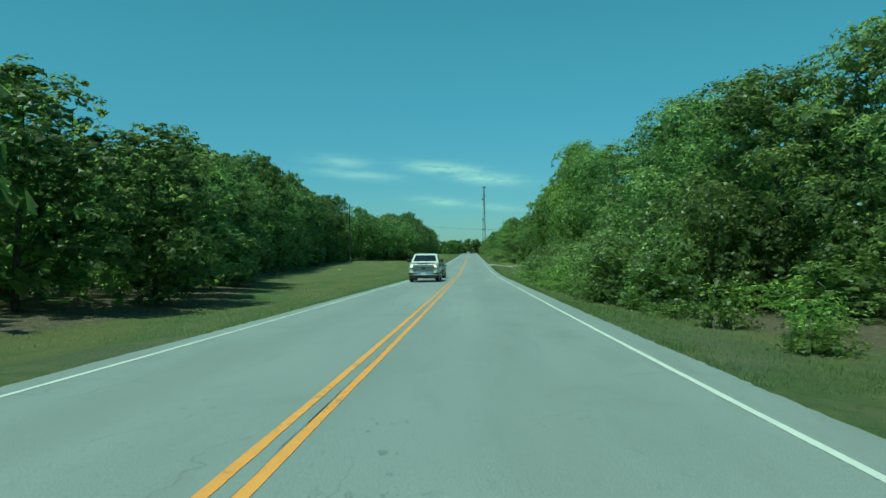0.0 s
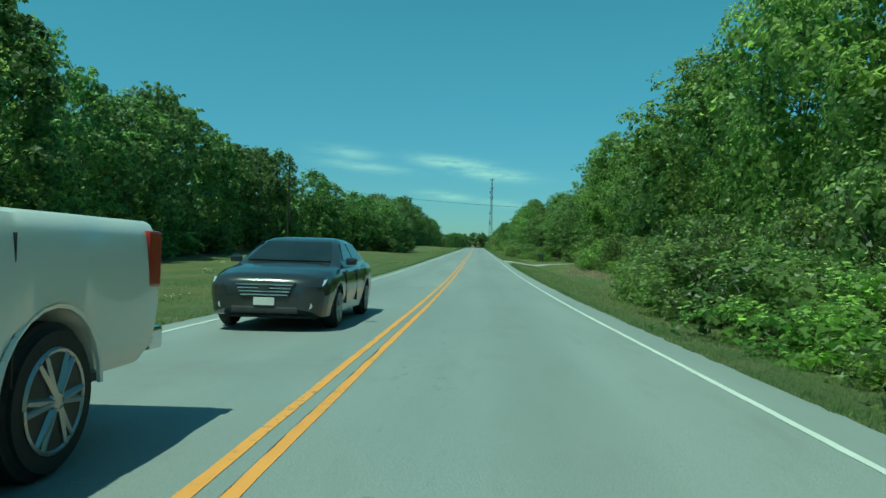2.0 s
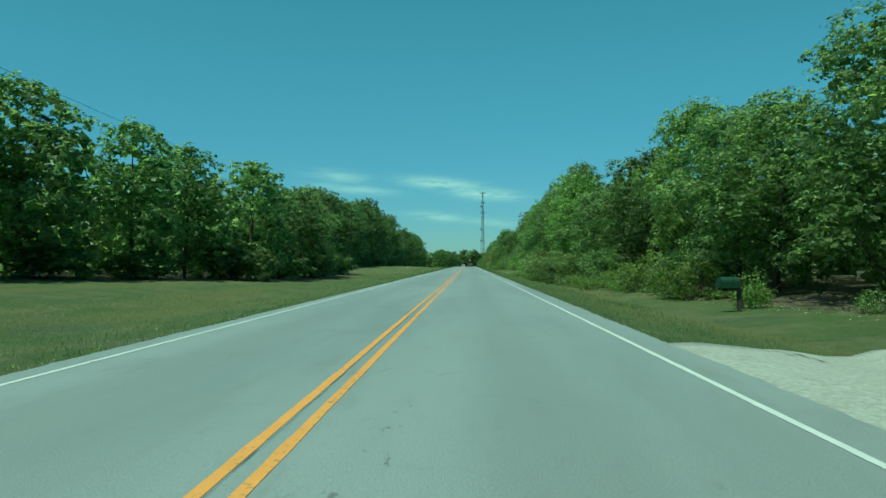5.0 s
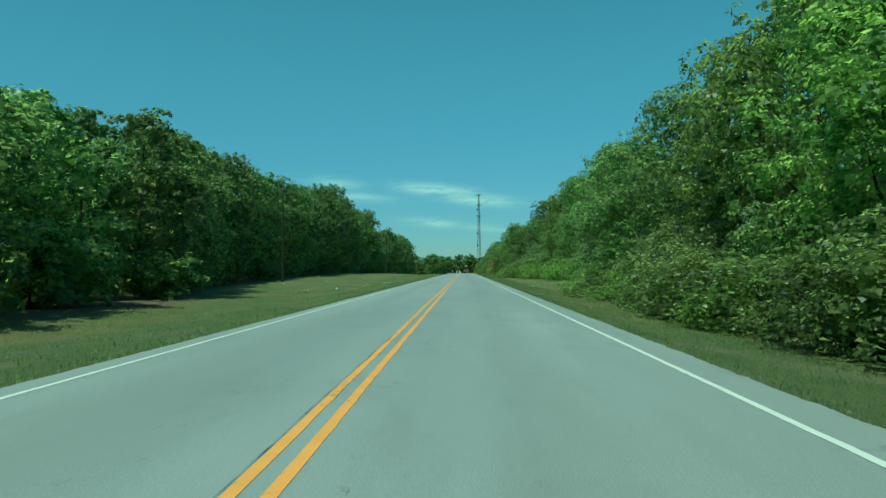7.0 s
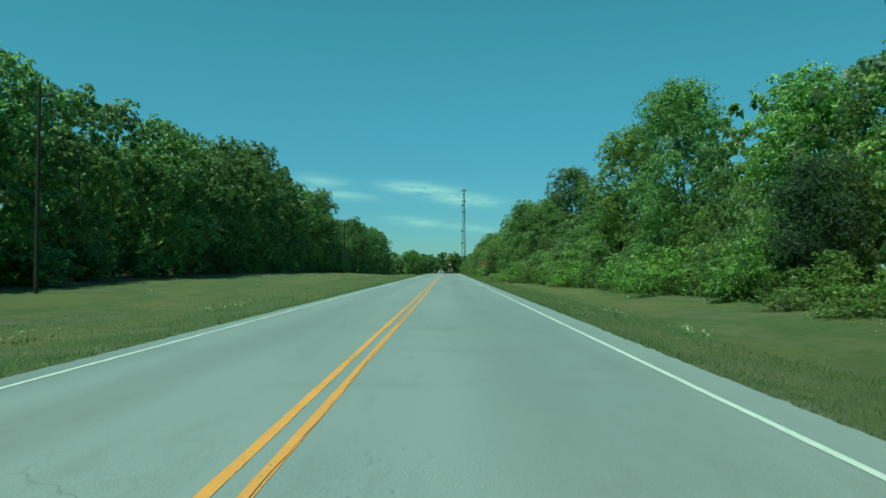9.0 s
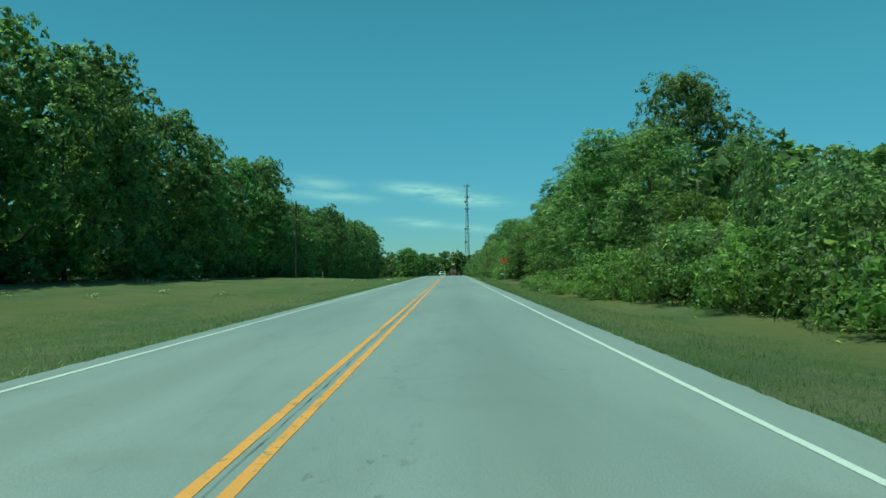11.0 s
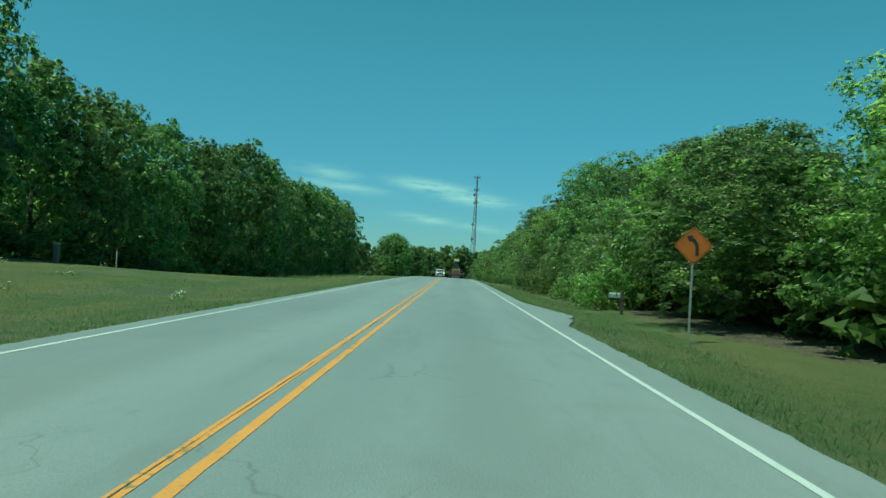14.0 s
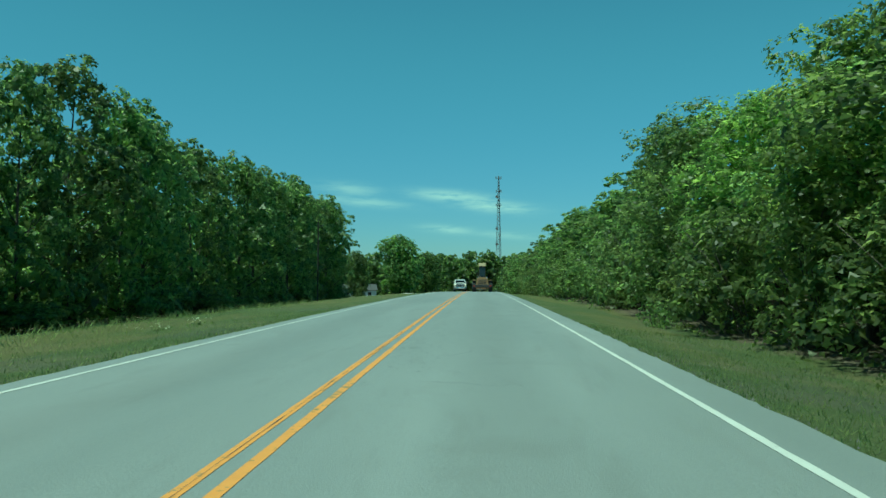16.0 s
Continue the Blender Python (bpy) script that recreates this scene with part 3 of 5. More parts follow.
def plant_woods():
    rng = random.Random(5)
    y = 22.0
    while y < 536:
        x = curve(LEFT_EDGE, y) - rng.uniform(0.0, 2.6)
        ob = rng.choice(coarse_trees if y < 440 else far_trees)
        high = curve(LEFT_HIGH, y) - (lie(x, y) - road_z(y))
        plant(ob, x, y, (rng.uniform(0.85, 1.1) * (0.5 + high / 27), rng.uniform(0.95, 1.03) * high / GROWN[ob.name]),
              rng.uniform(-45, 45), group="trees along the west verge")
        y += rng.uniform(4.5, 6.2)
    y = 11.0
    while y < 560:
        x = road_x(y) + curve(RIGHT_FRONT, y) + curve(RIGHT_SET_BACK, y) + rng.uniform(-0.5, 1.6)
        if not (129 < y < 139 or 287 < y < 309):
            near = y < 425
            x += 4.0 if 246 < y < 256 else 2.2 if 256 < y < 266 else 0.0
            hollow = any(a < y < b for a, b in ((8, 25), (316, 346), (365, 378)))
            bright = any(a < y < b for a, b in ((66, 90), (112, 129), (197, 206))) or rng.random() < 0.15
            ob = rng.choice(far_trees if not near else high_trees if hollow else bright_trees if bright else fine_trees)
            high = curve(RIGHT_HIGH, y) - (lie(x, y) - road_z(y))
            plant(ob, x, y, (rng.uniform(0.9, 1.1), rng.choice((0.93, 0.98, 1.03)) * rng.uniform(0.97, 1.03) * high / GROWN[ob.name]),
                  rng.uniform(-45, 45) + (0 if near else 180), group="trees along the east verge")
        y += rng.uniform(4.6, 7.0)
    y = 12.0
    while y < 520:
        x = road_x(y) + curve(RIGHT_FRONT, y) + 1.5
        thick = noise.noise((y * 0.09, 4.0, 2.0))
        merged = y > 376   # here the shrubs grow up into the crowns
        if not any(a < y < b for a, b in ((0, 24), (127, 140), (324, 340), (350, 377))) and thick > -0.22:
            plant(shrubs[0 if rng.random() < 0.5 else 2] if merged else rng.choice(shrubs), x + rng.uniform(-0.6, 0.7) + 0.5 * merged, y,
                  (rng.uniform(0.75, 1.1) + 0.15 * merged, rng.uniform(0.4, 0.85) + 0.35 * max(0, thick) + 0.5 * merged), rng.uniform(-45, 45), 0.1, group="shrubs along the east verge")
        y += rng.uniform(3.0, 5.0)
    # thickets that slope up to the trees
    for y0, y1, lowest, tallest in ((183, 206, 0.75, 1.0), (252, 286, 0.9, 1.5), (286, 314, 0.85, 1.35), (26, 84, 0.62, 0.95), (8, 25, 0.4, 0.6), (378, 384, 1.0, 1.3)):
        y = y0
        while y < y1:
            for back in (0.4, 2.4, 4.6) if 285 < y < 312 else (0.4, 2.6) if y > 90 else (0.4, 2.6, 4.6) if y > 25 else (5.0,):
                x = road_x(y) + curve(RIGHT_FRONT, y) + back + rng.uniform(-0.5, 0.9)
                swell = 1.0 + 0.55 * noise.noise((y * 0.22, back * 0.6, 5.0))   # the thicket bulges and thins out along the road
                if rng.random() < 0.17 and y > 90 and back > 1:
                    sapling = rng.choice(bright_trees)
                    plant(sapling, x + 0.6, y, (rng.uniform(0.36, 0.5), rng.uniform(4.2, 6.0) / GROWN[sapling.name]), rng.uniform(-45, 45), 0.1,
                          group="trees along the east verge", label="slim young broadleaf tree rising from the shrubs")
                elif rng.random() > 0.12:
                    plant(rng.choice(shrubs), x, y + rng.uniform(-0.8, 0.8), (rng.uniform(0.8, 1.3), rng.uniform(0.8, 1.15) * swell * (lowest if back < 1 else tallest)), rng.uniform(-45, 45), 0.1,
                          group="shrubs along the east verge")
            y += rng.uniform(2.4, 3.6)
    for x, y, s in ((13.2, 114.0, 0.9), (12.6, 118.0, 1.0), (12.9, 121.5, 0.85), (13.3, 125.0, 1.05), (15.0, 128.5, 0.9)):
        plant(shrubs[int(y) % 3], x, y, (1.1, s), 10, 0.1, group="shrubs along the east verge")
    y = 14.0
    while y < 420:
        x = road_x(y) + curve(RIGHT_FRONT, y)
        if not (126 < y < 142 or 352 < y < 377 or y > 384 and rng.random() < 0.6):
            plant(rng.choice(low_plants), x + rng.uniform(-0.7, 1.6), y, (rng.uniform(0.7, 1.4), rng.uniform(0.5, 1.1)), rng.uniform(0, 360), 0.05,
                  group="weeds along the east bank")
        y += rng.uniform(1.6, 4.2)
    for x, y, s in ((12.8, 359.0, 0.75), (13.2, 362.5, 0.85), (12.7, 366.0, 0.7), (13.4, 369.5, 0.85), (12.6, 373.0, 0.75), (14.2, 328.0, 0.7), (13.8, 333.0, 0.8)):
        plant(shade_shrub, x, y, (1.1, s), 40 * y, 0.1, group="shrubs along the east verge")
    for k in range(22):   # weeds on the open bank
        y = 316 + 1.45 * k
        plant(low_plants[k % 3 % 2], curve(RIGHT_FRONT, y) + rng.uniform(-1.1, 1.3), y, (rng.uniform(0.6, 1.3), rng.uniform(0.5, 1.0)), rng.uniform(0, 360), 0.05, group="weeds along the east bank")
    y = 46.0
    while y < 536:
        x = curve(LEFT_EDGE, y) - 0.4
        plant(shade_shrub, x + rng.uniform(-0.8, 0.8), y, (rng.uniform(1.0, 1.35), rng.uniform(0.5, 0.8)), rng.uniform(0, 360), 0.1,
              group="shrubs along the west verge")
        y += rng.uniform(6.0, 9.0)


def build_deep_woods(name, x_edge, side, y0, y1, seed, tops, rows=2, clear=(0, 0)):
    """The woods behind the first trees: many crowns and the undergrowth below them, joined."""
    rng = np.random.default_rng(seed)
    clouds, total = [], 0
    for row in range(rows + 5):
        under, deep = row == rows, row > rows
        y = y0
        while y < y1:
            if under:
                x, h, wide, lobes, lobe = x_edge(y) + side * rng.uniform(2.6, 4.4), rng.uniform(2.8, 5.2), 2.2, 10, 1.1
            elif deep:   # farther in, only the roof of leaves matters
                x, h, wide, lobes, lobe = x_edge(y) + side * (14 + 7.5 * (row - rows - 1) + rng.uniform(-2, 2)), rng.uniform(0.82, 0.94) * curve(tops, y), 4.8, 12, 2.2
            else:
                x, h, wide, lobes, lobe = x_edge(y) + side * (4.5 + 4.5 * row + rng.uniform(-1, 1)), rng.uniform(0.80, 0.93) * curve(tops, y), 4.0, 24, 1.6
            if not (clear[0] < y < clear[1] and not deep):
                base = lie(x, y)
                lob = [((c[0] + x, c[1] + y, c[2] + base), r) for c, r in lobes_of(rng, h, wide, -0.2, lobes, lobe)]
                p, o = crown_points(rng, lob, 360 if under else 150 if deep else 640, 0.9 if deep else 0.5, 5 if deep else 9)
                verts, k = leaf_cloud(rng, p, o, 0.32 if under else 1.25 if deep else 0.58)
                clouds.append(verts)
                total += k
            y += rng.uniform(3.2, 4.8) if under else rng.uniform(6.0, 8.5) if deep else rng.uniform(5.0, 7.0)
    ob = new(name, leaf_mesh(name, np.concatenate(clouds), total, LEAF))
    return tagged(ob, "dense green woods behind the roadside trees", "woods", kind="stuff")


plant_woods()
plant(cedar, 15.2, 251.0, (1.15, 1.05), 40, group="")
build_deep_woods("woods_west", lambda y: curve(LEFT_EDGE, y), -1, -20, 536, 3, LEFT_HIGH)
build_deep_woods("woods_east", lambda y: road_x(y) + curve(RIGHT_FRONT, y) + curve(RIGHT_SET_BACK, y), 1, -20, 600, 4, RIGHT_HIGH, clear=(129, 142))

# trees past the end of the west woods, and the woods that close the view
plant(lone_tree, -13.0, 527.0, (1.02, 0.90), 20, label="broad green tree standing alone on the grass")
plant(lone_tree, -11.0, 566.0, (0.95, 0.80), 170, label="green tree behind a broader one on the grass")
plant(lone_tree, -26.0, 557.0, (0.70, 0.88), 110, label="slim dark green tree beside the end of the woods")


spreading = make_tree("oak_tree", "tall spreading oak with bright leaves over a leaf-covered bank", 51, 13.6, 4.8, 1.9, 42, 1.35, 27000, 0.15, LEAF_BRIGHT, 0.26)
plant(spreading, 15.4, 127.5, (1.0, 1.0), 30, group="trees along the east verge")
for x, y, h in ((17.2, 333.0, 12.3), (19.6, 314.5, 8.6), (16.2, 376.0, 8.8), (16.0, 381.5, 9.4), (16.4, 388.0, 10.0)):
    ob = fine_trees[int(y) % 3]
    plant(ob, x, y, (1.0, h / GROWN[ob.name]), 15, group="trees along the east verge")
plant(bright_trees[0], 10.9, 407.0, (0.8, 7.6 / GROWN[bright_trees[0].name]), -20, group="trees along the east verge")
domed = make_tree("oak_tree", "tall full broadleaf tree with a domed dark green crown", 52, 14.8, 4.9, 1.8, 54, 1.3, 30000, 0.15, LEAF, 0.28)
plant(domed, 18.4, 324.0, (1.0, 1.0), 70, group="trees along the east verge")
for x, y, s in ((22.5, 132.0, 0.9), (23.0, 139.0, 1.0), (19.5, 147.5, 0.95), (20.5, 126.0, 0.9)):
    plant(fine_trees[int(y) % 3], x, y, (1.0, s), 15, group="trees along the east verge")


def build_far_woods():
    rng = np.random.default_rng(8)
    pts, outs = [], []
    for i in range(190):
        f = i / 189.0
        x = -190 + 330 * f + rng.uniform(-2, 2)
        y = 735 + rng.uniform(-18, 22) + 26 * math.sin(f * 9)
        h = rng.uniform(14.0, 19.0)
        lob = [((c[0] + x, c[1] + y, c[2] + lie(x, y)), r) for c, r in lobes_of(rng, h, 4.6, -0.2, 20, 2.0)]
        p, o = crown_points(rng, lob, 620, 0.9, 7)
        pts.append(p)
        outs.append(o)
    verts, k = leaf_cloud(rng, np.concatenate(pts), np.concatenate(outs), 1.5)
    return tagged(new("far_woods", leaf_mesh("far_woods", verts, k, LEAF)), "distant green woods that close the view", "woods", kind="stuff")


build_far_woods()


def build_grass():
    """Tufts along both verges, thickest beside the asphalt, with taller weeds in patches."""
    rng = np.random.default_rng(17)
    pts, size = [], []
    for count, low, high, y0, y1, tall in ((130000, 4.35, 8.4, 8, 410, 0.062), (80000, -11.5, -3.7, 14, 420, 0.07), (40000, 4.3, 4.9, 8, 410, 0.055), (24000, -4.3, -3.62, 14, 420, 0.085), (1600, -12.0, -8.6, 396, 440, 0.30)):
        for x, y in zip(rng.uniform(low, high, count), rng.uniform(y0, y1, count)):
            bulge = max(0.0, min((y - 359.6) / 5.8, (372.0 - y) / 6.6)) ** 0.8
            if x > 0 and (x < 4.35 + 1.15 * bulge or x < 8.4 and abs(y - 131.8 - 1.15 * (x - 4.0)) < max(1.3, 5.0 - 1.7 * (x - 4.0))):
                continue
            pts.append((x + road_x(y), y, lie(x + road_x(y), y)))
            weeds = max(0.0, noise.noise((x * 0.5, y * 0.28, 2)) - 0.15)
            size.append(tall * rng.uniform(0.5, 1.5) * (1 + (2.2 if low > 0 else 1.2) * weeds * min(1.0, abs(x) - 3.6)))
    pts, size = np.array(pts), np.array(size)[:, None]
    k = len(pts)
    lean = rng.normal(0, 0.75, (k, 3)) * np.array((1, 1, 0)) + np.array((0, 0, 1))
    lean /= np.linalg.norm(lean, axis=1)[:, None]
    ang = rng.uniform(0, 6.283, k)
    side = np.stack([np.cos(ang), np.sin(ang), 0 * ang], 1) * (0.005 + np.minimum(size * 0.06, 0.008))
    tip = pts + lean * size
    verts = np.stack([pts + side - np.array((0, 0, 0.02)), tip, pts - side - np.array((0, 0, 0.02))], 1).reshape(-1, 3)
    tagged(new("grass", leaf_mesh("grass", verts, k, BLADE)), "short rough green grass along the verges", "grass", kind="stuff")


build_grass()


def build_litter():
    """Curled dead leaves on the banks below the east trees."""
    rng = np.random.default_rng(23)
    pts = []
    for count, y0, y1 in ((7000, 98, 128), (6000, 300, 352), (7000, 15, 300)):
        for y in rng.uniform(y0, y1, count):
            x = curve(RIGHT_FRONT, y) + rng.triangular(-0.8 - 1.1 * bank(y), 0.6, 2.0)
            pts.append((x, y, lie(x, y) + 0.015))
    pts = np.array(pts)
    verts, k = leaf_cloud(rng, pts, np.tile((0.0, 0.0, 0.7), (len(pts), 1)), 0.07)
    tagged(new("leaf_litter", leaf_mesh("leaf_litter", verts, k, DEAD_LEAF)), "dry pale brown fallen leaves on the bank", "leaf litter", kind="stuff")


def build_shoulder():
    """Crumbs of asphalt and gravel along the broken edges of the road."""
    rng = np.random.default_rng(29)
    verts, faces = [], []
    for side, count in ((1, 9000), (-1, 4500)):
        y = rng.uniform(8, 420, count)
        off = np.abs(rng.normal(0, 0.14, count))
        for yy, o, s in zip(y, off, rng.uniform(0.010, 0.030, count)):
            x = 4.26 + o if side > 0 else -3.62 - o
            z = max(lie(x, yy), road_z(yy) - 0.012 * abs(x) - 0.02 - 0.5 * o)
            i, turn = len(verts), yy * 7.3
            for k in range(3):
                a = turn + 2.094 * k
                verts.append((x + s * math.cos(a), yy + s * math.sin(a), z - 0.01))
            verts.append((x, yy, z + 0.9 * s))
            faces += [(i, i + 1, i + 3), (i + 1, i + 2, i + 3), (i + 2, i, i + 3)]
    tagged(mesh_object("gravel", verts, faces, CRUMB), "grey gravel crumbs along the broken asphalt edge", "gravel", kind="stuff")


build_litter()
build_shoulder()

# ---- roadside things ----
ORANGE = speckled("orange_sign_sheeting", (0.31, 0.088, 0.012), (0.38, 0.112, 0.016), 3, 0.5)
BLACK_SIGN = speckled("black_sign_ink", (0.015, 0.015, 0.015), (0.03, 0.03, 0.03), 6, 0.5)
GREEN_BOX = speckled("dark_green_plastic", (0.012, 0.04, 0.025), (0.02, 0.06, 0.035), 5, 0.5)
PALE_BOX = speckled("pale_blue_grey_metal", (0.22, 0.26, 0.27), (0.32, 0.36, 0.37), 7, 0.4, 0.2)
DARK_POST = speckled("dark_wood_post", (0.03, 0.025, 0.02), (0.07, 0.055, 0.045), 8, 0.9, relief=0.005)
FLOWER = leaf_material("white_flower", (0.45, 0.46, 0.40), (0.6, 0.6, 0.55), (0.75, 0.75, 0.7), 0.7)
PALE_WALL = speckled("pale_siding", (0.55, 0.55, 0.52), (0.66, 0.66, 0.62), 2, 0.8)
ROOF_DARK = speckled("dark_shingles", (0.05, 0.05, 0.05), (0.11, 0.11, 0.11), 6, 0.9)
TOWER_STEEL = speckled("weathered_tower_steel", (0.10, 0.10, 0.105), (0.17, 0.17, 0.18), 0.5, 0.6, 0.3)
TAR = speckled("black_tar", (0.05, 0.05, 0.05), (0.10, 0.10, 0.10), 6, 0.6)


def curve_sign(x, y):
    z = lie(x, y)
    ob = empty("road_sign", (x, y, z), "orange diamond warning sign with black curve arrow on post", "road sign", rz=-6)
    bm = bmesh.new()
    box(bm, -0.03, 0.03, -0.02, 0.02, -0.4, 3.0, 0.006)
    part("post", bm, STEEL, ob, "galvanised steel post")
    bm = bmesh.new()
    box(bm, -0.38, 0.38, -0.004, 0.004, -0.38, 0.38)
    bmesh.ops.bevel(bm, geom=[e for e in bm.edges if abs(e.verts[0].co.y - e.verts[1].co.y) > 0.004], offset=0.05, segments=3, affect="EDGES")
    bmesh.ops.transform(bm, matrix=pose(0, -0.03, 2.72, 0, 45, 0), verts=bm.verts)
    board = part("sign_board", bm, ORANGE, ob)
    bm = bmesh.new()
    box(bm, -0.355, 0.355, -0.001, 0.001, -0.355, 0.355)
    bmesh.ops.bevel(bm, geom=[e for e in bm.edges if abs(e.verts[0].co.y - e.verts[1].co.y) > 0.001], offset=0.045, segments=3, affect="EDGES")
    inner = [f for f in bm.faces if abs(f.normal.y) > 0.9]
    bmesh.ops.inset_region(bm, faces=inner, thickness=0.014)
    bmesh.ops.delete(bm, geom=[f for f in bm.faces if abs(f.normal.y) > 0.9 and f.calc_area() > 0.2], context="FACES")
    bmesh.ops.transform(bm, matrix=pose(0, -0.037, 2.72, 0, 45, 0), verts=bm.verts)
    part("border", bm, BLACK_SIGN, board, "black border line")
    # the arrow: a bent shaft and a head that points up to the left
    path = [(0.10, -0.26), (0.10, -0.10), (0.085, 0.02), (0.03, 0.12), (-0.05, 0.185)]
    verts, faces = [], []
    for i, (px, pz) in enumerate(path):
        a, c = path[max(i - 1, 0)], path[min(i + 1, len(path) - 1)]
        d = Vector((c[0] - a[0], c[1] - a[1])).normalized()
        for s in (-0.045, 0.045):
            verts.append((px - d.y * s, -0.04, 2.72 + pz + d.x * s))
    faces = [(2 * i, 2 * i + 1, 2 * i + 3, 2 * i + 2) for i in range(len(path) - 1)]
    k = len(verts)
    verts += [(-0.19, -0.04, 2.72 + 0.25), (-0.02, -0.04, 2.72 + 0.29), (-0.10, -0.04, 2.72 + 0.09)]
    faces.append((k, k + 1, k + 2))
    arrow = mesh_object("arrow", verts, faces, BLACK_SIGN, board)
    tagged(arrow, "black curved arrow")
    thick = arrow.modifiers.new("thickness", "SOLIDIFY")
    thick.thickness = 0.003
    return ob


def mailbox(x, y, mat, label, turn, high=1.02, long=0.55, wide=0.26):
    """A rounded box on a post, with its door, flag and bracket."""
    ob = empty("mailbox", (x, y, lie(x, y)), label, "mailbox", rz=turn)
    bm = bmesh.new()
    box(bm, 0.18, 0.29, -0.05, 0.06, -0.4, high + 0.30, 0.01)
    part("post", bm, DARK_POST, ob, "dark wooden post")
    bm = bmesh.new()
    box(bm, -0.30, 0.34, -0.06, 0.06, high - 0.09, high - 0.012, 0.008)
    part("bracket", bm, DARK_POST, ob)
    outline = [(-wide / 2, 0), (wide / 2, 0)] + [(wide / 2 * math.cos(a), wide * 0.55 + wide / 2 * math.sin(a)) for a in [math.pi * i / 8 for i in range(9)]]
    verts, faces = [], []
    for xx in (-long * 0.75, long * 0.25):
        verts += [(xx, py, high + pz) for py, pz in outline]
    k = len(outline)
    faces = [tuple(range(k)), tuple(range(2 * k - 1, k - 1, -1))] + [(i, (i + 1) % k, k + (i + 1) % k, k + i) for i in range(k)]
    mesh_object("box", verts, faces, mat, ob)
    bm = bmesh.new()
    box(bm, -long * 0.75 - 0.018, -long * 0.75 - 0.003, -wide * 0.47, wide * 0.47, high + 0.01, high + wide * 0.9, 0.004)
    part("door", bm, mat, ob)
    bm = bmesh.new()
    box(bm, -0.06, -0.03, -wide / 2 - 0.012, -wide / 2 - 0.004, high + 0.08, high + 0.30)
    part("flag", bm, BLACK_SIGN, ob)
    return ob


def utility_pole(x, y, top, label, arm=True):
    ob = empty("utility_pole", (x, y, lie(x, y)), label, "utility pole")
    h = top - lie(x, y)
    bm = bmesh.new()
    rod(bm, (0, 0, -0.6), (0.05, 0, h), 0.115, 0.075, 10)
    part("pole", bm, WOOD_POLE, ob)
    if arm:
        bm = bmesh.new()
        box(bm, -0.1, 0.75, -0.06, 0.06, h - 0.75, h - 0.63, 0.01)
        part("crossarm", bm, WOOD_POLE, ob)
        for px in (0.03, 0.65):
            bm = bmesh.new()
            z = h if px < 0.1 else h - 0.63
            rod(bm, (px, 0, z), (px, 0, z + 0.16), 0.045, 0.03, 8)
            rod(bm, (px, 0, z + 0.05), (px, 0, z + 0.09), 0.07, 0.07, 8)
            part("insulator", bm, STEEL, ob, "grey insulator")
    return ob


def cable(name, a, b, sag, label, r=0.016):
    a, b = Vector(a), Vector(b)
    pts = [a.lerp(b, i / 24) + Vector((0, 0, -4 * sag * (i / 24) * (1 - i / 24))) for i in range(25)]
    bm = bmesh.new()
    tube(bm, pts, r, r, 5)
    me = bpy.data.meshes.new(name)
    bm.to_mesh(me)
    bm.free()
    me.materials.append(WIRE)
    return tagged(new(name, me), label, "cable")


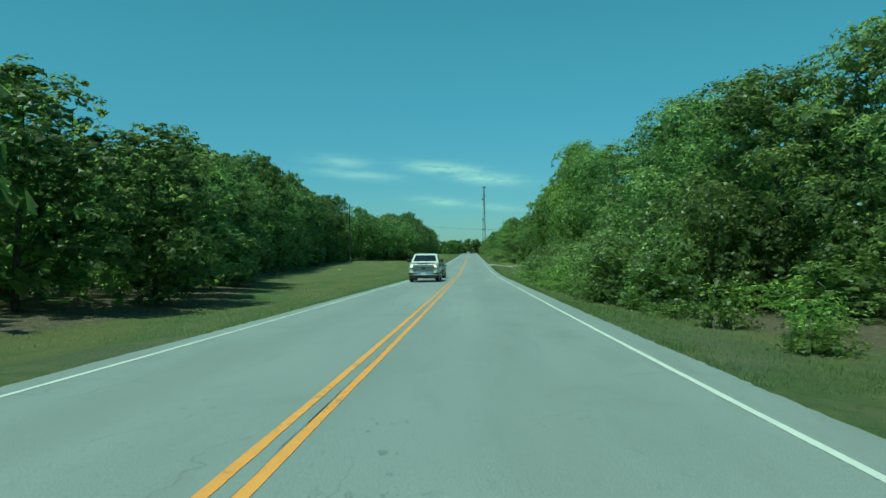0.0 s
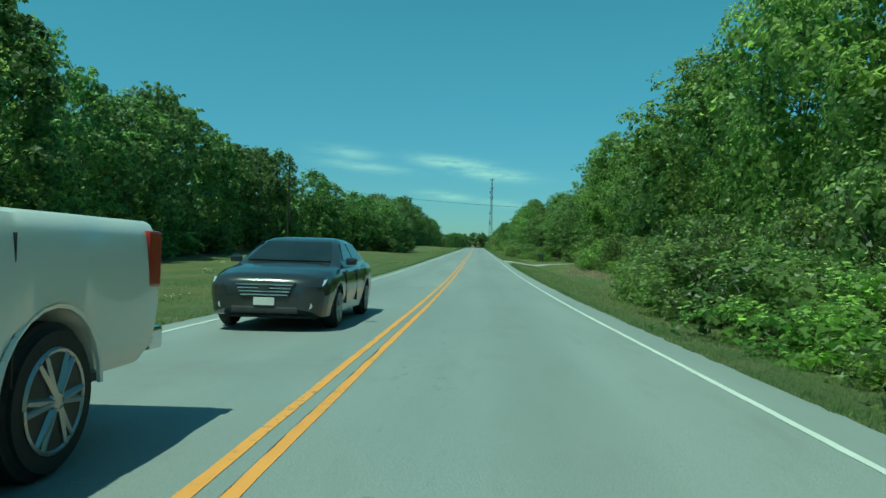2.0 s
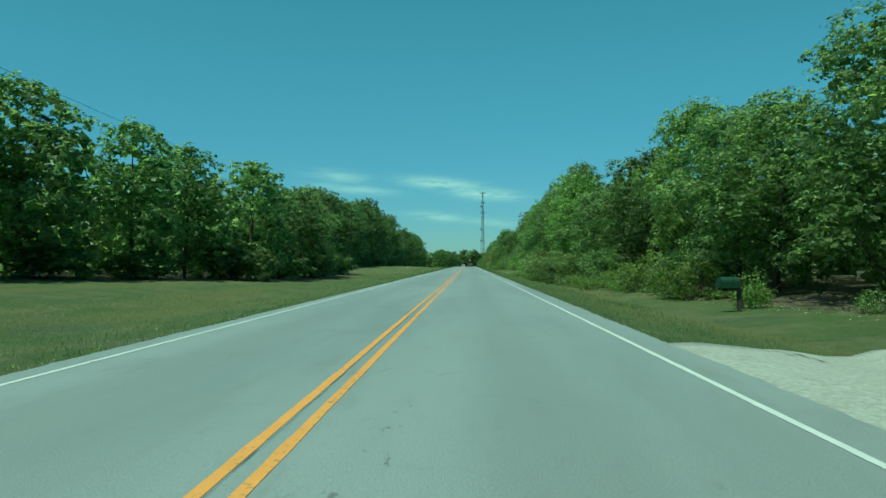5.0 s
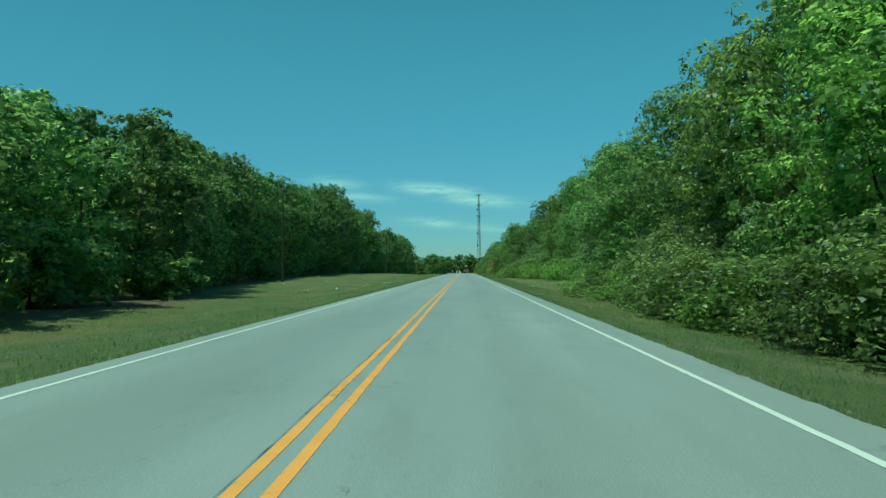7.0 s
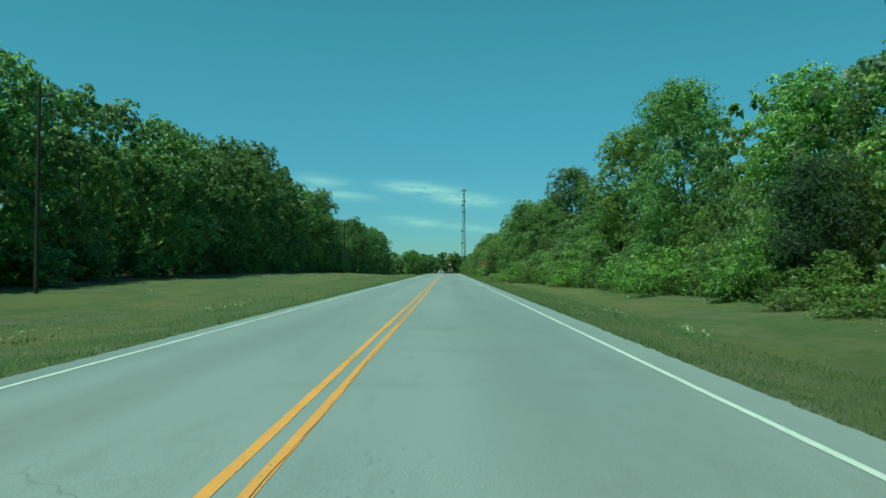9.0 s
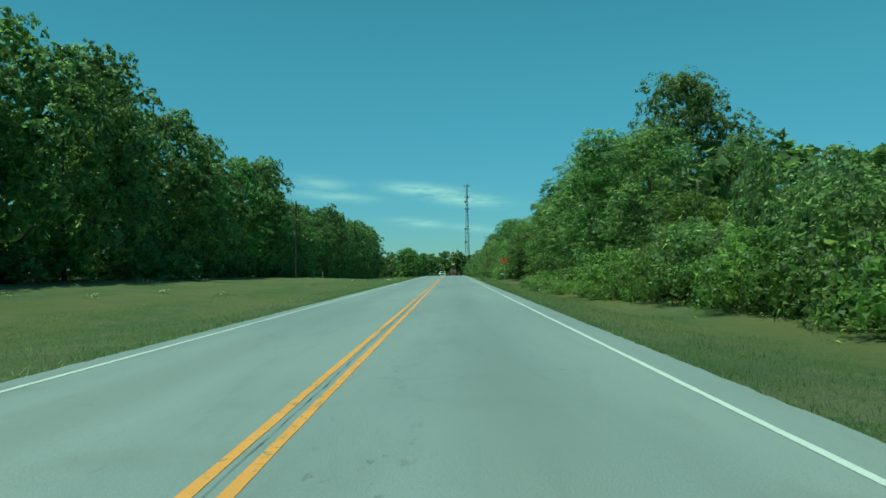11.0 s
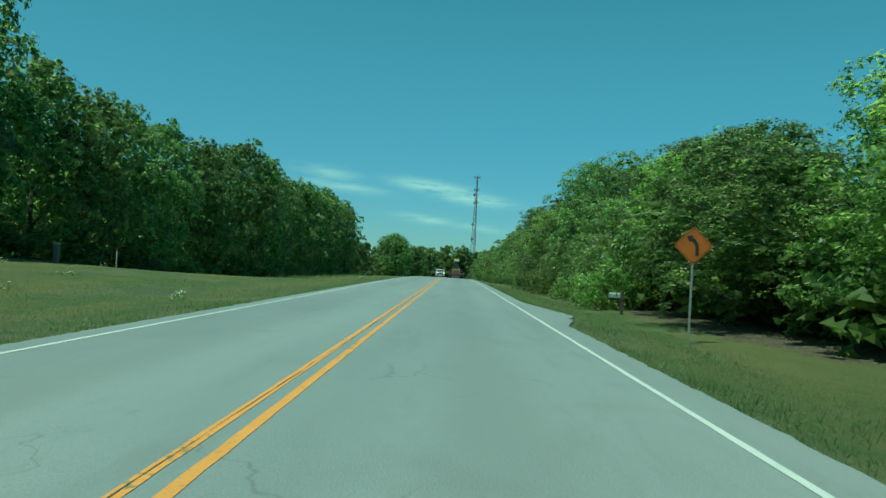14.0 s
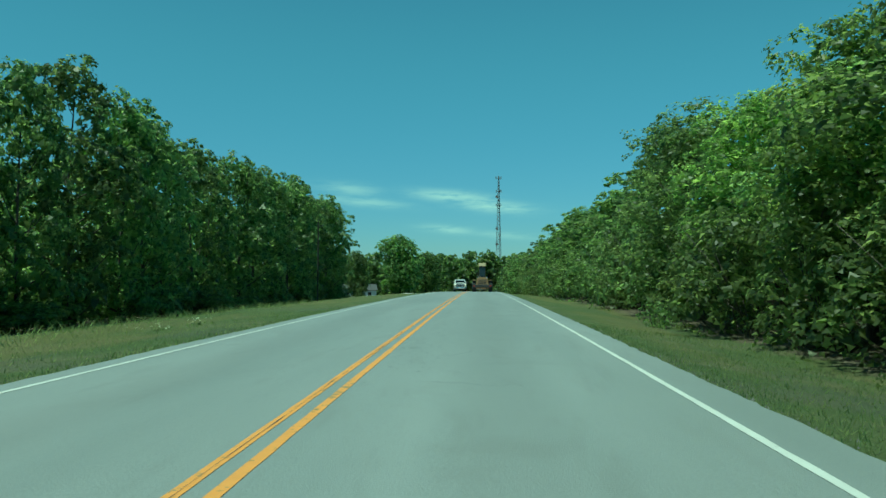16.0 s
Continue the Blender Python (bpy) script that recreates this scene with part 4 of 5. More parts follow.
def radio_tower(x, y, top):
    """A three-legged lattice mast with antenna platforms and dishes."""
    z0 = lie(x, y)
    h = top - z0
    ob = empty("radio_tower", (x, y, z0), "tall grey lattice radio tower with antenna platforms", "radio tower", rz=12)
    def foot(k, z):
        r = 2.9 * (1 - z / h) ** 1.1 + 0.55
        return Vector((r * math.cos(2.094 * k + 0.5), r * math.sin(2.094 * k + 0.5), z))
    levels = [0.0]
    while levels[-1] < h - 3:
        levels.append(levels[-1] + 5.2 * (1 - 0.45 * levels[-1] / h))
    levels[-1] = h - 1.0
    for k in range(3):
        bm = bmesh.new()
        tube(bm, [foot(k, 0) - Vector((0, 0, 0.5))] + [foot(k, a) for a in levels], 0.22, 0.18, 6)
        part("leg", bm, TOWER_STEEL, ob)
    bm = bmesh.new()
    for a, c in zip(levels, levels[1:]):
        for k in range(3):
            rod(bm, foot(k, a), foot((k + 1) % 3, c), 0.085, 0.085, 4)
            rod(bm, foot((k + 1) % 3, a), foot(k, c), 0.085, 0.085, 4)
            rod(bm, foot(k, c), foot((k + 1) % 3, c), 0.085, 0.085, 4)
    tagged(part("bracing", bm, TOWER_STEEL, ob), kind="stuff")
    for at, wide in ((h - 2.5, 3.8), (h - 14.5, 3.2), (h - 27.0, 3.0)):
        bm = bmesh.new()
        for k in range(3):
            a = 2.094 * k + 0.5
            p = Vector((wide * 0.75 * math.cos(a), wide * 0.75 * math.sin(a), at))
            q = Vector((wide * 0.75 * math.cos(a + 2.094), wide * 0.75 * math.sin(a + 2.094), at))
            rod(bm, p, q, 0.14, 0.14, 5)
            rod(bm, (0, 0, at), p, 0.12, 0.12, 5)
        frame_part = part("platform", bm, TOWER_STEEL, ob)
        for k in range(6):
            a = 2.094 * (k // 2) + 0.5 + (0.35 if k % 2 else -0.35)
            bm = bmesh.new()
            box(bm, -0.22, 0.22, -0.15, 0.15, -1.25, 1.25, 0.04)
            bmesh.ops.transform(bm, matrix=pose(wide * 0.8 * math.cos(a), wide * 0.8 * math.sin(a), at + 0.3, 0, 0, math.degrees(a) + 90), verts=bm.verts)
            part("antenna", bm, STEEL, frame_part, "grey panel antenna")
    for at, side in ((h - 19.5, -1), (h - 48.0, -1), (h - 62.0, -1)):
        bm = bmesh.new()
        rod(bm, (side * 2.2, -1.6, at), (side * 2.0, -1.0, at), 1.25, 1.1, 16)
        rod(bm, (side * 2.0, -1.0, at), (side * 0.6, 0, at), 0.12, 0.12, 5)
        part("dish", bm, TOWER_STEEL, ob, "drum-shaped microwave dish")
    bm = bmesh.new()
    rod(bm, (0, 0, h - 1.2), (0, 0, h + 1.2), 0.09, 0.05, 6)
    part("lightning_rod", bm, TOWER_STEEL, ob)
    return ob


def flower_clump(x, y, seed, wide):
    """A loose, low scatter of small pale flower heads on short stems."""
    rng = np.random.default_rng(seed)
    k = int(5 + 26 * wide)
    heads = np.stack([rng.normal(0, wide * 0.75, k), rng.normal(0, wide * 1.5, k), rng.uniform(0.08, 0.24, k)], 1)
    ground = np.array([lie(x + p[0], y + p[1]) - lie(x, y) for p in heads])
    heads[:, 2] += ground
    ob = empty("flower_clump", (x, y, lie(x, y)), "low scatter of small white wildflowers in the grass", "wildflowers", "wildflowers on the verge")
    verts, n = leaf_cloud(rng, np.repeat(heads, 3, 0) + rng.normal(0, 0.02, (3 * k, 3)), np.tile((0.0, 0.0, 1.0), (3 * k, 1)), 0.045)
    bl = new("blossoms", leaf_mesh("blossoms", verts, n, FLOWER))
    bl.parent = ob
    spots = np.repeat(heads * np.array((1, 1, 0)) + np.stack([0 * ground, 0 * ground, ground + 0.05], 1), 3, 0) + rng.normal(0, 0.05, (3 * k, 3)) * np.array((1, 1, 0.4))
    verts, n = leaf_cloud(rng, spots, rng.normal(0, 0.5, (3 * k, 3)) + np.array((0, 0, 0.5)), 0.06)
    leaves = new("leaves", leaf_mesh("leaves", verts, n, LEAF_SHRUB))
    leaves.parent = ob
    bm = bmesh.new()
    for p, g in zip(heads, ground):
        rod(bm, (p[0], p[1], g - 0.05), Vector(p), 0.005, 0.004, 3)
    tagged(part("stems", bm, BLADE, ob), kind="stuff")
    return ob


def drive_mesh(name, path, wide, mat, label):
    """A rough gravel strip along path, with worn ragged sides; it leaves the road at road height and settles onto the ground."""
    verts, faces = [], []
    pts = [Vector((*p, 0)) for p in path]
    fine = [pts[i].lerp(pts[i + 1], k / 8) for i in range(len(pts) - 1) for k in range(8)] + [pts[-1]]
    cols = 11
    for i, p in enumerate(fine):
        d = (fine[min(i + 1, len(fine) - 1)] - fine[max(i - 1, 0)]).normalized()
        if abs(p.x) < 6.5:
            d = Vector((math.copysign(1.0, p.x), 0.0, 0.0))
        nrm = Vector((-d.y, d.x, 0))
        w = float(np.interp(i, [k * 8 for k in range(len(wide))], wide))
        for c in range(cols + 2):
            f = (min(max(c - 1, 0), cols - 1) / (cols - 1) - 0.5) * w
            q = p + nrm * (f * (1 + 0.10 * noise.noise((i * 0.5, c // 6, 7))))
            u = q.x - road_x(q.y)
            away = min(1.0, max(0.0, (abs(u) - (4.3 if u > 0 else 3.7)) / 3.0))
            z = (road_z(q.y) - 0.012 * abs(u) - 0.012) * (1 - away) + (lie(q.x, q.y) + 0.04) * away
            verts.append((q.x, q.y, z - (0.45 if c in (0, cols + 1) else 0.0)))
    n = cols + 2
    for i in range(len(fine) - 1):
        for c in range(n - 1):
            faces.append((i * n + c, i * n + c + 1, (i + 1) * n + c + 1, (i + 1) * n + c))
    return tagged(mesh_object(name, verts, faces, mat, smooth=True), label, "driveway", kind="structure")


def apron(name, y0, y1, peak, reach):
    """A worn bulge of asphalt at the road's edge, where a drive once left it."""
    verts, faces = [], []
    ny, cols = int((y1 - y0) / 0.2) + 1, 6
    for j in range(ny):
        y = y0 + 0.2 * j
        f = (y - y0) / (peak - y0) if y < peak else (y1 - y) / (y1 - peak)
        out = 4.22 + reach * max(0.0, f) ** 0.8 * (1 + 0.25 * noise.noise((y * 1.3, 2, 4)) + 0.12 * noise.noise((y * 4.1, 2, 4)))
        for c in range(cols):
            x = 4.0 + (out - 4.0) * c / (cols - 1)
            top = road_z(y) - 0.012 * x - 0.006
            verts.append((x, y, top - 0.05 * max(0.0, x - 4.3)))
        verts.append((out + 0.06, y, road_z(y) - 0.4))
    w = cols + 1
    for j in range(ny - 1):
        for c in range(w - 1):
            faces.append((j * w + c, j * w + c + 1, (j + 1) * w + c + 1, (j + 1) * w + c))
    return tagged(mesh_object(name, verts, faces, ROAD), "worn ragged asphalt apron of an overgrown side drive", "driveway", kind="structure")


radio_tower(19.5, 1055.0, 88.4)
poles = [utility_pole(-21.5, 138.4, 11.3, "weathered wooden utility pole at the edge of the woods"),
         utility_pole(-20.2, 260.8, 10.3, "weathered wooden utility pole at the edge of the woods"),
         utility_pole(-19.4, 370.0, 9.7, "weathered wooden utility pole at the edge of the woods"),
         utility_pole(-20.0, 488.0, 7.3, "weathered wooden utility pole at the edge of the woods")]
for p in poles:
    tagged(p, group="utility poles along the west verge")
utility_pole(17.8, 138.0, 7.0, "short wooden pole half hidden among trees", arm=False)
cable("overhead_cable", (-21.45, 138.4, 8.4), (17.8, 138.0, 6.1), 0.75, "thin black cable strung across the road")
for a, c in zip(poles, poles[1:]):
    pa, pc = a.location, c.location
    cable("pole_cable", (pa.x + 0.65, pa.y, (11.3, 10.3, 9.7)[poles.index(a)] - 0.45), (pc.x + 0.65, pc.y, (11.3, 10.3, 9.7, 7.3)[poles.index(c)] - 0.45), 0.9,
          "thin black cable along the utility poles", 0.01)
curve_sign(8.0, 362.4)
mailbox(8.7, 374.6, PALE_BOX, "pale grey metal mailbox on a dark wooden post", 0, 0.74, 0.46, 0.22)
mailbox(9.8, 148.8, GREEN_BOX, "dark green mailbox on a post beside a gravel drive", 8, 0.78, 0.6, 0.34)


def pedestal(x, y):
    ob = empty("cable_pedestal", (x, y, lie(x, y)), "grey cable pedestal standing in the grass", "cable box")
    bm = bmesh.new()
    box(bm, -0.12, 0.12, -0.12, 0.12, -0.2, 0.98, 0.02)
    part("body", bm, TOWER_STEEL, ob)
    bm = bmesh.new()
    box(bm, -0.135, 0.135, -0.135, 0.135, 0.98, 1.08, 0.025)
    part("cap", bm, STEEL, ob)


pedestal(-21.55, 139.3)
pedestal(-19.0, 380.0)


def marker_post(x, y):
    ob = empty("marker_post", (x, y, lie(x, y)), "thin pale cable marker post standing in the grass", "marker post")
    bm = bmesh.new()
    rod(bm, (0, 0, -0.3), (0, 0, 1.0), 0.03, 0.03, 8)
    part("post", bm, PALE_WALL, ob)
    bm = bmesh.new()
    rod(bm, (0, 0, 1.0), (0, 0, 1.16), 0.034, 0.026, 8)
    part("cap", bm, ORANGE, ob, "orange cap")


marker_post(-18.6, 386.0)
drive_mesh("driveway_1", [(4.0, 131.8), (6.4, 134.4), (9.2, 137.6), (13.0, 138.6), (18.0, 140.2), (26.0, 143.0)], [8.6, 3.6, 2.0, 1.8, 1.8, 1.8], GRAVEL, "pale gravel driveway leading into the trees")
apron("driveway_4", 119.5, 127.2, 123.8, 0.55)
apron("driveway_2", 359.6, 372.0, 365.4, 1.05)
drive_mesh("driveway_3", [(-3.4, 497.0), (-9.0, 500.0), (-16.0, 508.0), (-24.0, 520.0)], [9.0, 4.0, 3.2, 3.0], GRAVEL, "pale gravel side road on the grass")
rng_f = random.Random(3)
WILDFLOWERS = [(-7.0, 121.6, 0.35), (-5.6, 116.8, 0.2), (-16.2, 143.4, 0.3), (-21.5, 154.0, 0.35), (-6.6, 247.1, 0.30), (-6.3, 249.0, 0.35), (-6.9, 236.2, 0.30), (-15.9, 265.2, 0.2), (-18.5, 303.0, 0.3), (-21.5, 326.0, 0.7),
               (-20.2, 323.5, 0.5), (-11.3, 311.5, 0.35), (-22.0, 341.0, 0.4), (-21.0, 352.0, 0.4), (-6.5, 363.6, 0.40), (-13.4, 370.6, 0.25), (-8.6, 347.5, 0.35), (-7.6, 410.1, 0.3),
               (-7.1, 411.4, 0.3), (-11.1, 337.0, 0.35), (-7.7, 71.7, 0.3), (-12.9, 88.5, 0.3), (-12.8, 104.3, 0.35), (-11.7, 109.3, 0.25), (6.6, 244.9, 0.35), (7.4, 241.4, 0.35),
               (7.6, 322.6, 0.4)]
for i, (x, y, w) in enumerate(WILDFLOWERS):
    flower_clump(x, y, 60 + i, w)
for i in range(16):
    flower_clump(rng_f.uniform(-22.0, -6.5), rng_f.uniform(95, 385), 90 + i, rng_f.uniform(0.08, 0.2))


SEAM = [(-10, 0.09), (60, 0.09), (90, 0.07), (105, 0.01), (140, 0.03), (180, -0.10), (215, 0.10), (228, 0.22), (260, 0.10), (300, 0.05), (336, -0.10), (355, 0.02), (380, 0.06), (500, 0.06)]


def tar_seam():
    """The dark, wandering joint along the yellow lines."""
    verts, faces = [], []
    ny = 1800
    for j in range(ny):
        y = -10 + j * 0.25
        u = curve(SEAM, y) + 0.02 * noise.noise((y * 0.25, 3, 1)) + 0.014 * noise.noise((y * 1.3, 8, 1))
        w = max(0.001, 0.002 + 0.006 * noise.noise((y * 0.4, 1, 6)) + 0.006 * noise.noise((y * 2.3, 5, 6)))
        for s in (-w, w):
            verts.append((u + s, y, road_z(y) - 0.012 * abs(u) + 0.008))
    faces = [(2 * j, 2 * j + 1, 2 * j + 3, 2 * j + 2) for j in range(ny - 1)]
    seam = mesh_object("tar_seam", verts, faces, TAR)
    seam.parent = bpy.data.objects["road"]
    tagged(seam, "black tar seam")


tar_seam()


def far_house(x, y):
    z = lie(x, y)
    ob = empty("house", (x, y, z), "small pale house with a dark roof among far trees", "house", rz=14)
    bm = bmesh.new()
    box(bm, -6, 6, -4, 4, -0.5, 2.8)
    part("wall", bm, PALE_WALL, ob)
    bm = bmesh.new()
    for s in (-1, 1):
        v = [bm.verts.new(p) for p in ((-6.4, s * 4.5, 2.65), (6.4, s * 4.5, 2.65), (6.4, 0, 4.6), (-6.4, 0, 4.6), (-6.4, s * 4.5, 2.8), (6.4, s * 4.5, 2.8), (6.4, 0, 4.78), (-6.4, 0, 4.78))]
        for f in ((0, 1, 2, 3), (4, 5, 6, 7), (0, 1, 5, 4), (0, 3, 7, 4), (1, 2, 6, 5)):
            bm.faces.new([v[i] for i in f])
    part("roof", bm, ROOF_DARK, ob)
    for px in (-4.0, 3.6):
        bm = bmesh.new()
        box(bm, px - 0.6, px + 0.6, -4.06, -3.98, 0.9, 2.1)
        part("window", bm, GLASS, ob, "dark window")
    bm = bmesh.new()
    box(bm, -0.5, 0.5, -4.07, -3.98, 0.0, 2.05)
    part("door", bm, ROOF_DARK, ob)


# ---- vehicles ----
def paint(name, colour, rough=0.32):
    m, n, s = material(name, rough)
    tc = n.add("ShaderNodeTexCoord").outputs["Object"]
    dust = n.noise(tc, 5, 4)
    n.wire(n.mix(n.math("MULTIPLY", dust, 0.25), colour, tuple(min(1, c * 0.7 + 0.06) for c in colour)), s.inputs["Base Color"])
    s.inputs["Coat Weight"].default_value = 0.6
    s.inputs["Coat Roughness"].default_value = 0.08
    return m


def glow(name, colour, strength):
    m, _, s = material(name, 0.3)
    s.inputs["Base Color"].default_value = (*colour, 1)
    s.inputs["Emission Color"].default_value = (*colour, 1)
    s.inputs["Emission Strength"].default_value = strength
    return m


WHITE_PAINT = paint("white_car_paint", (0.72, 0.72, 0.70))
BLACK_PAINT = paint("black_car_paint", (0.018, 0.020, 0.024), 0.22)
YELLOW_PAINT = paint("dusty_machine_paint", (0.19, 0.105, 0.035), 0.6)
CHROME = speckled("chrome", (0.65, 0.66, 0.68), (0.72, 0.73, 0.75), 3, 0.18, 1.0)
CHROME_DULL = speckled("brushed_bright_trim", (0.42, 0.43, 0.44), (0.52, 0.53, 0.54), 4, 0.32, 0.9)
RUBBER = speckled("tyre_rubber", (0.015, 0.015, 0.015), (0.03, 0.03, 0.03), 12, 0.85, relief=0.004)
TRIM = speckled("black_trim", (0.02, 0.02, 0.022), (0.035, 0.035, 0.036), 8, 0.6)
RIM = speckled("alloy_rim", (0.32, 0.33, 0.34), (0.42, 0.43, 0.44), 5, 0.35, 0.9)
PLATE = speckled("pale_plate", (0.5, 0.5, 0.48), (0.6, 0.6, 0.57), 9, 0.5)
LAMP_ON = glow("lit_headlamp", (1.0, 0.78, 0.5), 2.2)
LAMP_OFF = speckled("headlamp_glass", (0.42, 0.44, 0.46), (0.55, 0.57, 0.6), 4, 0.12, 0.3)
TAN = speckled("tan_canopy", (0.48, 0.38, 0.24), (0.58, 0.47, 0.31), 4, 0.8)


def glass_material():
    m, n, s = material("dark_glass", 0.06)
    tc = n.add("ShaderNodeTexCoord").outputs["Object"]
    n.wire(n.ramp(n.noise(tc, 2, 3), (0.3, (0.010, 0.014, 0.015)), (0.7, (0.022, 0.028, 0.03))), s.inputs["Base Color"])
    s.inputs["Specular IOR Level"].default_value = 0.6
    return m


GLASS = glass_material()


def slab(bm, outline, half, narrow=0.0, low=0.0, bevel=0.05, bow=0.0, crown=0.0):
    """A side outline of (y, z), drawn out to both sides; narrow draws it in with height above low, bow rounds the ends in plan,
    crown rounds the top across."""
    ends = [p[0] for p in outline]
    mid, reach = (min(ends) + max(ends)) / 2, (max(ends) - min(ends)) / 2
    top = max(p[1] for p in outline)
    across = (-1, -0.86, -0.5, 0, 0.5, 0.86, 1) if bow or crown else (-1, 1)
    rows = []
    for u in across:
        row = []
        for y, z in outline:
            f = (y - mid) / reach
            yy = y - math.copysign(bow * u * u * abs(f) ** 5, f)
            zz = z - crown * u ** 4 * max(0.0, (z - low) / max(0.01, top - low))
            row.append(bm.verts.new((u * (half - narrow * max(0.0, z - low)) * (1 - 0.35 * bow * abs(f) ** 6), yy, zz)))
        rows.append(row)
    k = len(outline)
    bm.faces.new(rows[0])
    bm.faces.new(rows[-1][::-1])
    for a, c in zip(rows, rows[1:]):
        for i in range(k):
            bm.faces.new((a[i], c[i], c[(i + 1) % k], a[(i + 1) % k]))
    bmesh.ops.recalc_face_normals(bm, faces=bm.faces[:])
    if bevel:
        rim = {e for row in (rows[0], rows[-1]) for v in row for e in v.link_edges if e.other_vert(v) in row}
        bmesh.ops.bevel(bm, geom=list(rim), offset=bevel, segments=3, profile=0.6, affect="EDGES", clamp_overlap=True)
    return bm


def rounded(ob, angle=32):
    """Smooth shading, kept sharp along folds."""
    ob.data.polygons.foreach_set("use_smooth", [True] * len(ob.data.polygons))
    ob.data.set_sharp_from_angle(angle=radians(angle))
    return ob


def wheel(parent, x, y, r, w):
    """A tyre with a dished rim of paired spokes and a hub cap."""
    side = 1 if x > 0 else -1
    bm = bmesh.new()
    bmesh.ops.create_cone(bm, cap_ends=True, segments=32, radius1=r, radius2=r, depth=w, matrix=pose(x, y, r, 0, 90, 0))
    bmesh.ops.bevel(bm, geom=[e for e in bm.edges if len(e.link_faces) == 2 and any(len(f.verts) > 8 for f in e.link_faces)], offset=0.045, segments=3, affect="EDGES")
    tyre = part("wheel", bm, RUBBER, parent, "black rubber tyre with an alloy rim")
    face = x + side * (w / 2)
    bm = bmesh.new()
    rod(bm, (face - side * 0.03, y, r), (face + side * 0.002, y, r), r * 0.66, r * 0.66, 28)
    part("wheel_dish", bm, TRIM, tyre, "dark dish behind the spokes")
    bm = bmesh.new()
    for k in range(28):
        a, b = 2 * math.pi * k / 28, 2 * math.pi * (k + 1) / 28
        rod(bm, (face, y + r * 0.65 * math.cos(a), r + r * 0.65 * math.sin(a)), (face, y + r * 0.65 * math.cos(b), r + r * 0.65 * math.sin(b)), 0.014, 0.014, 5)
    for k in range(6):
        for turn in (-0.13, 0.13):
            a = 2 * math.pi * k / 6
            rod(bm, (face + side * 0.004, y + r * 0.1 * math.cos(a), r + r * 0.1 * math.sin(a)),
                (face, y + r * 0.63 * math.cos(a + turn), r + r * 0.63 * math.sin(a + turn)), 0.026, 0.018, 5)
    rod(bm, (face - side * 0.01, y, r), (face + side * 0.02, y, r), r * 0.17, r * 0.13, 14)
    part("rim", bm, RIM, tyre)


def hull(bm, stations):
    """A body drawn through cross sections along y; each is (y, [(x, z), ...]) from the sill up and in to the middle."""
    rings = []
    for y, prof in stations:
        ring = [bm.verts.new((px, y, pz)) for px, pz in prof] + [bm.verts.new((-px, y, pz)) for px, pz in reversed(prof[:-1])]
        rings.append(ring)
    k = len(rings[0])
    for a, b in zip(rings, rings[1:]):
        for i in range(k):
            bm.faces.new((a[i], a[(i + 1) % k], b[(i + 1) % k], b[i]))
    bm.faces.new(rings[0])
    bm.faces.new(rings[-1][::-1])
    bmesh.ops.recalc_face_normals(bm, faces=bm.faces[:])
    return bm


def greenhouse(bm, levels, corner=0.16):
    """The roof part of a car: rounded rectangles (z, y0, y1, half width), stacked."""
    rings = []
    for z, y0, y1, half in levels:
        r = min(corner, half * 0.4)
        ring = []
        for cx, cy, a0 in ((half - r, y1 - r, 0), (-half + r, y1 - r, 90), (-half + r, y0 + r, 180), (half - r, y0 + r, 270)):
            for k in range(5):
                a = radians(a0 + 22.5 * k)
                ring.append(bm.verts.new((cx + r * math.cos(a), cy + r * math.sin(a), z)))
        rings.append(ring)
    k = len(rings[0])
    for a, b in zip(rings, rings[1:]):
        for i in range(k):
            bm.faces.new((a[i], a[(i + 1) % k], b[(i + 1) % k], b[i]))
    bm.faces.new(rings[-1])
    bmesh.ops.recalc_face_normals(bm, faces=bm.faces[:])
    return bm


def sill(y, low, wheels, r):
    """The height of a body's lower edge: it rises over each wheel."""
    z = low
    for yc, zc in wheels:
        if abs(y - yc) < r:
            z = max(z, zc + math.sqrt(r * r - (y - yc) ** 2))
    return z


def panel(name, corners, mat, parent, label="", proud=0.008, bar=0.012):
    """A thin pane through four corners, with real thickness."""
    c = [Vector(p) for p in corners]
    nrm = (c[1] - c[0]).cross(c[3] - c[0]).normalized()
    bm = bmesh.new()
    a = [bm.verts.new(p + nrm * proud) for p in c]
    d = [bm.verts.new(p + nrm * (proud - bar)) for p in c]
    bm.faces.new(a)
    bm.faces.new(d[::-1])
    for i in range(4):
        bm.faces.new((a[i], d[i], d[(i + 1) % 4], a[(i + 1) % 4]))
    bmesh.ops.recalc_face_normals(bm, faces=bm.faces[:])
    return part(name, bm, mat, parent, label)


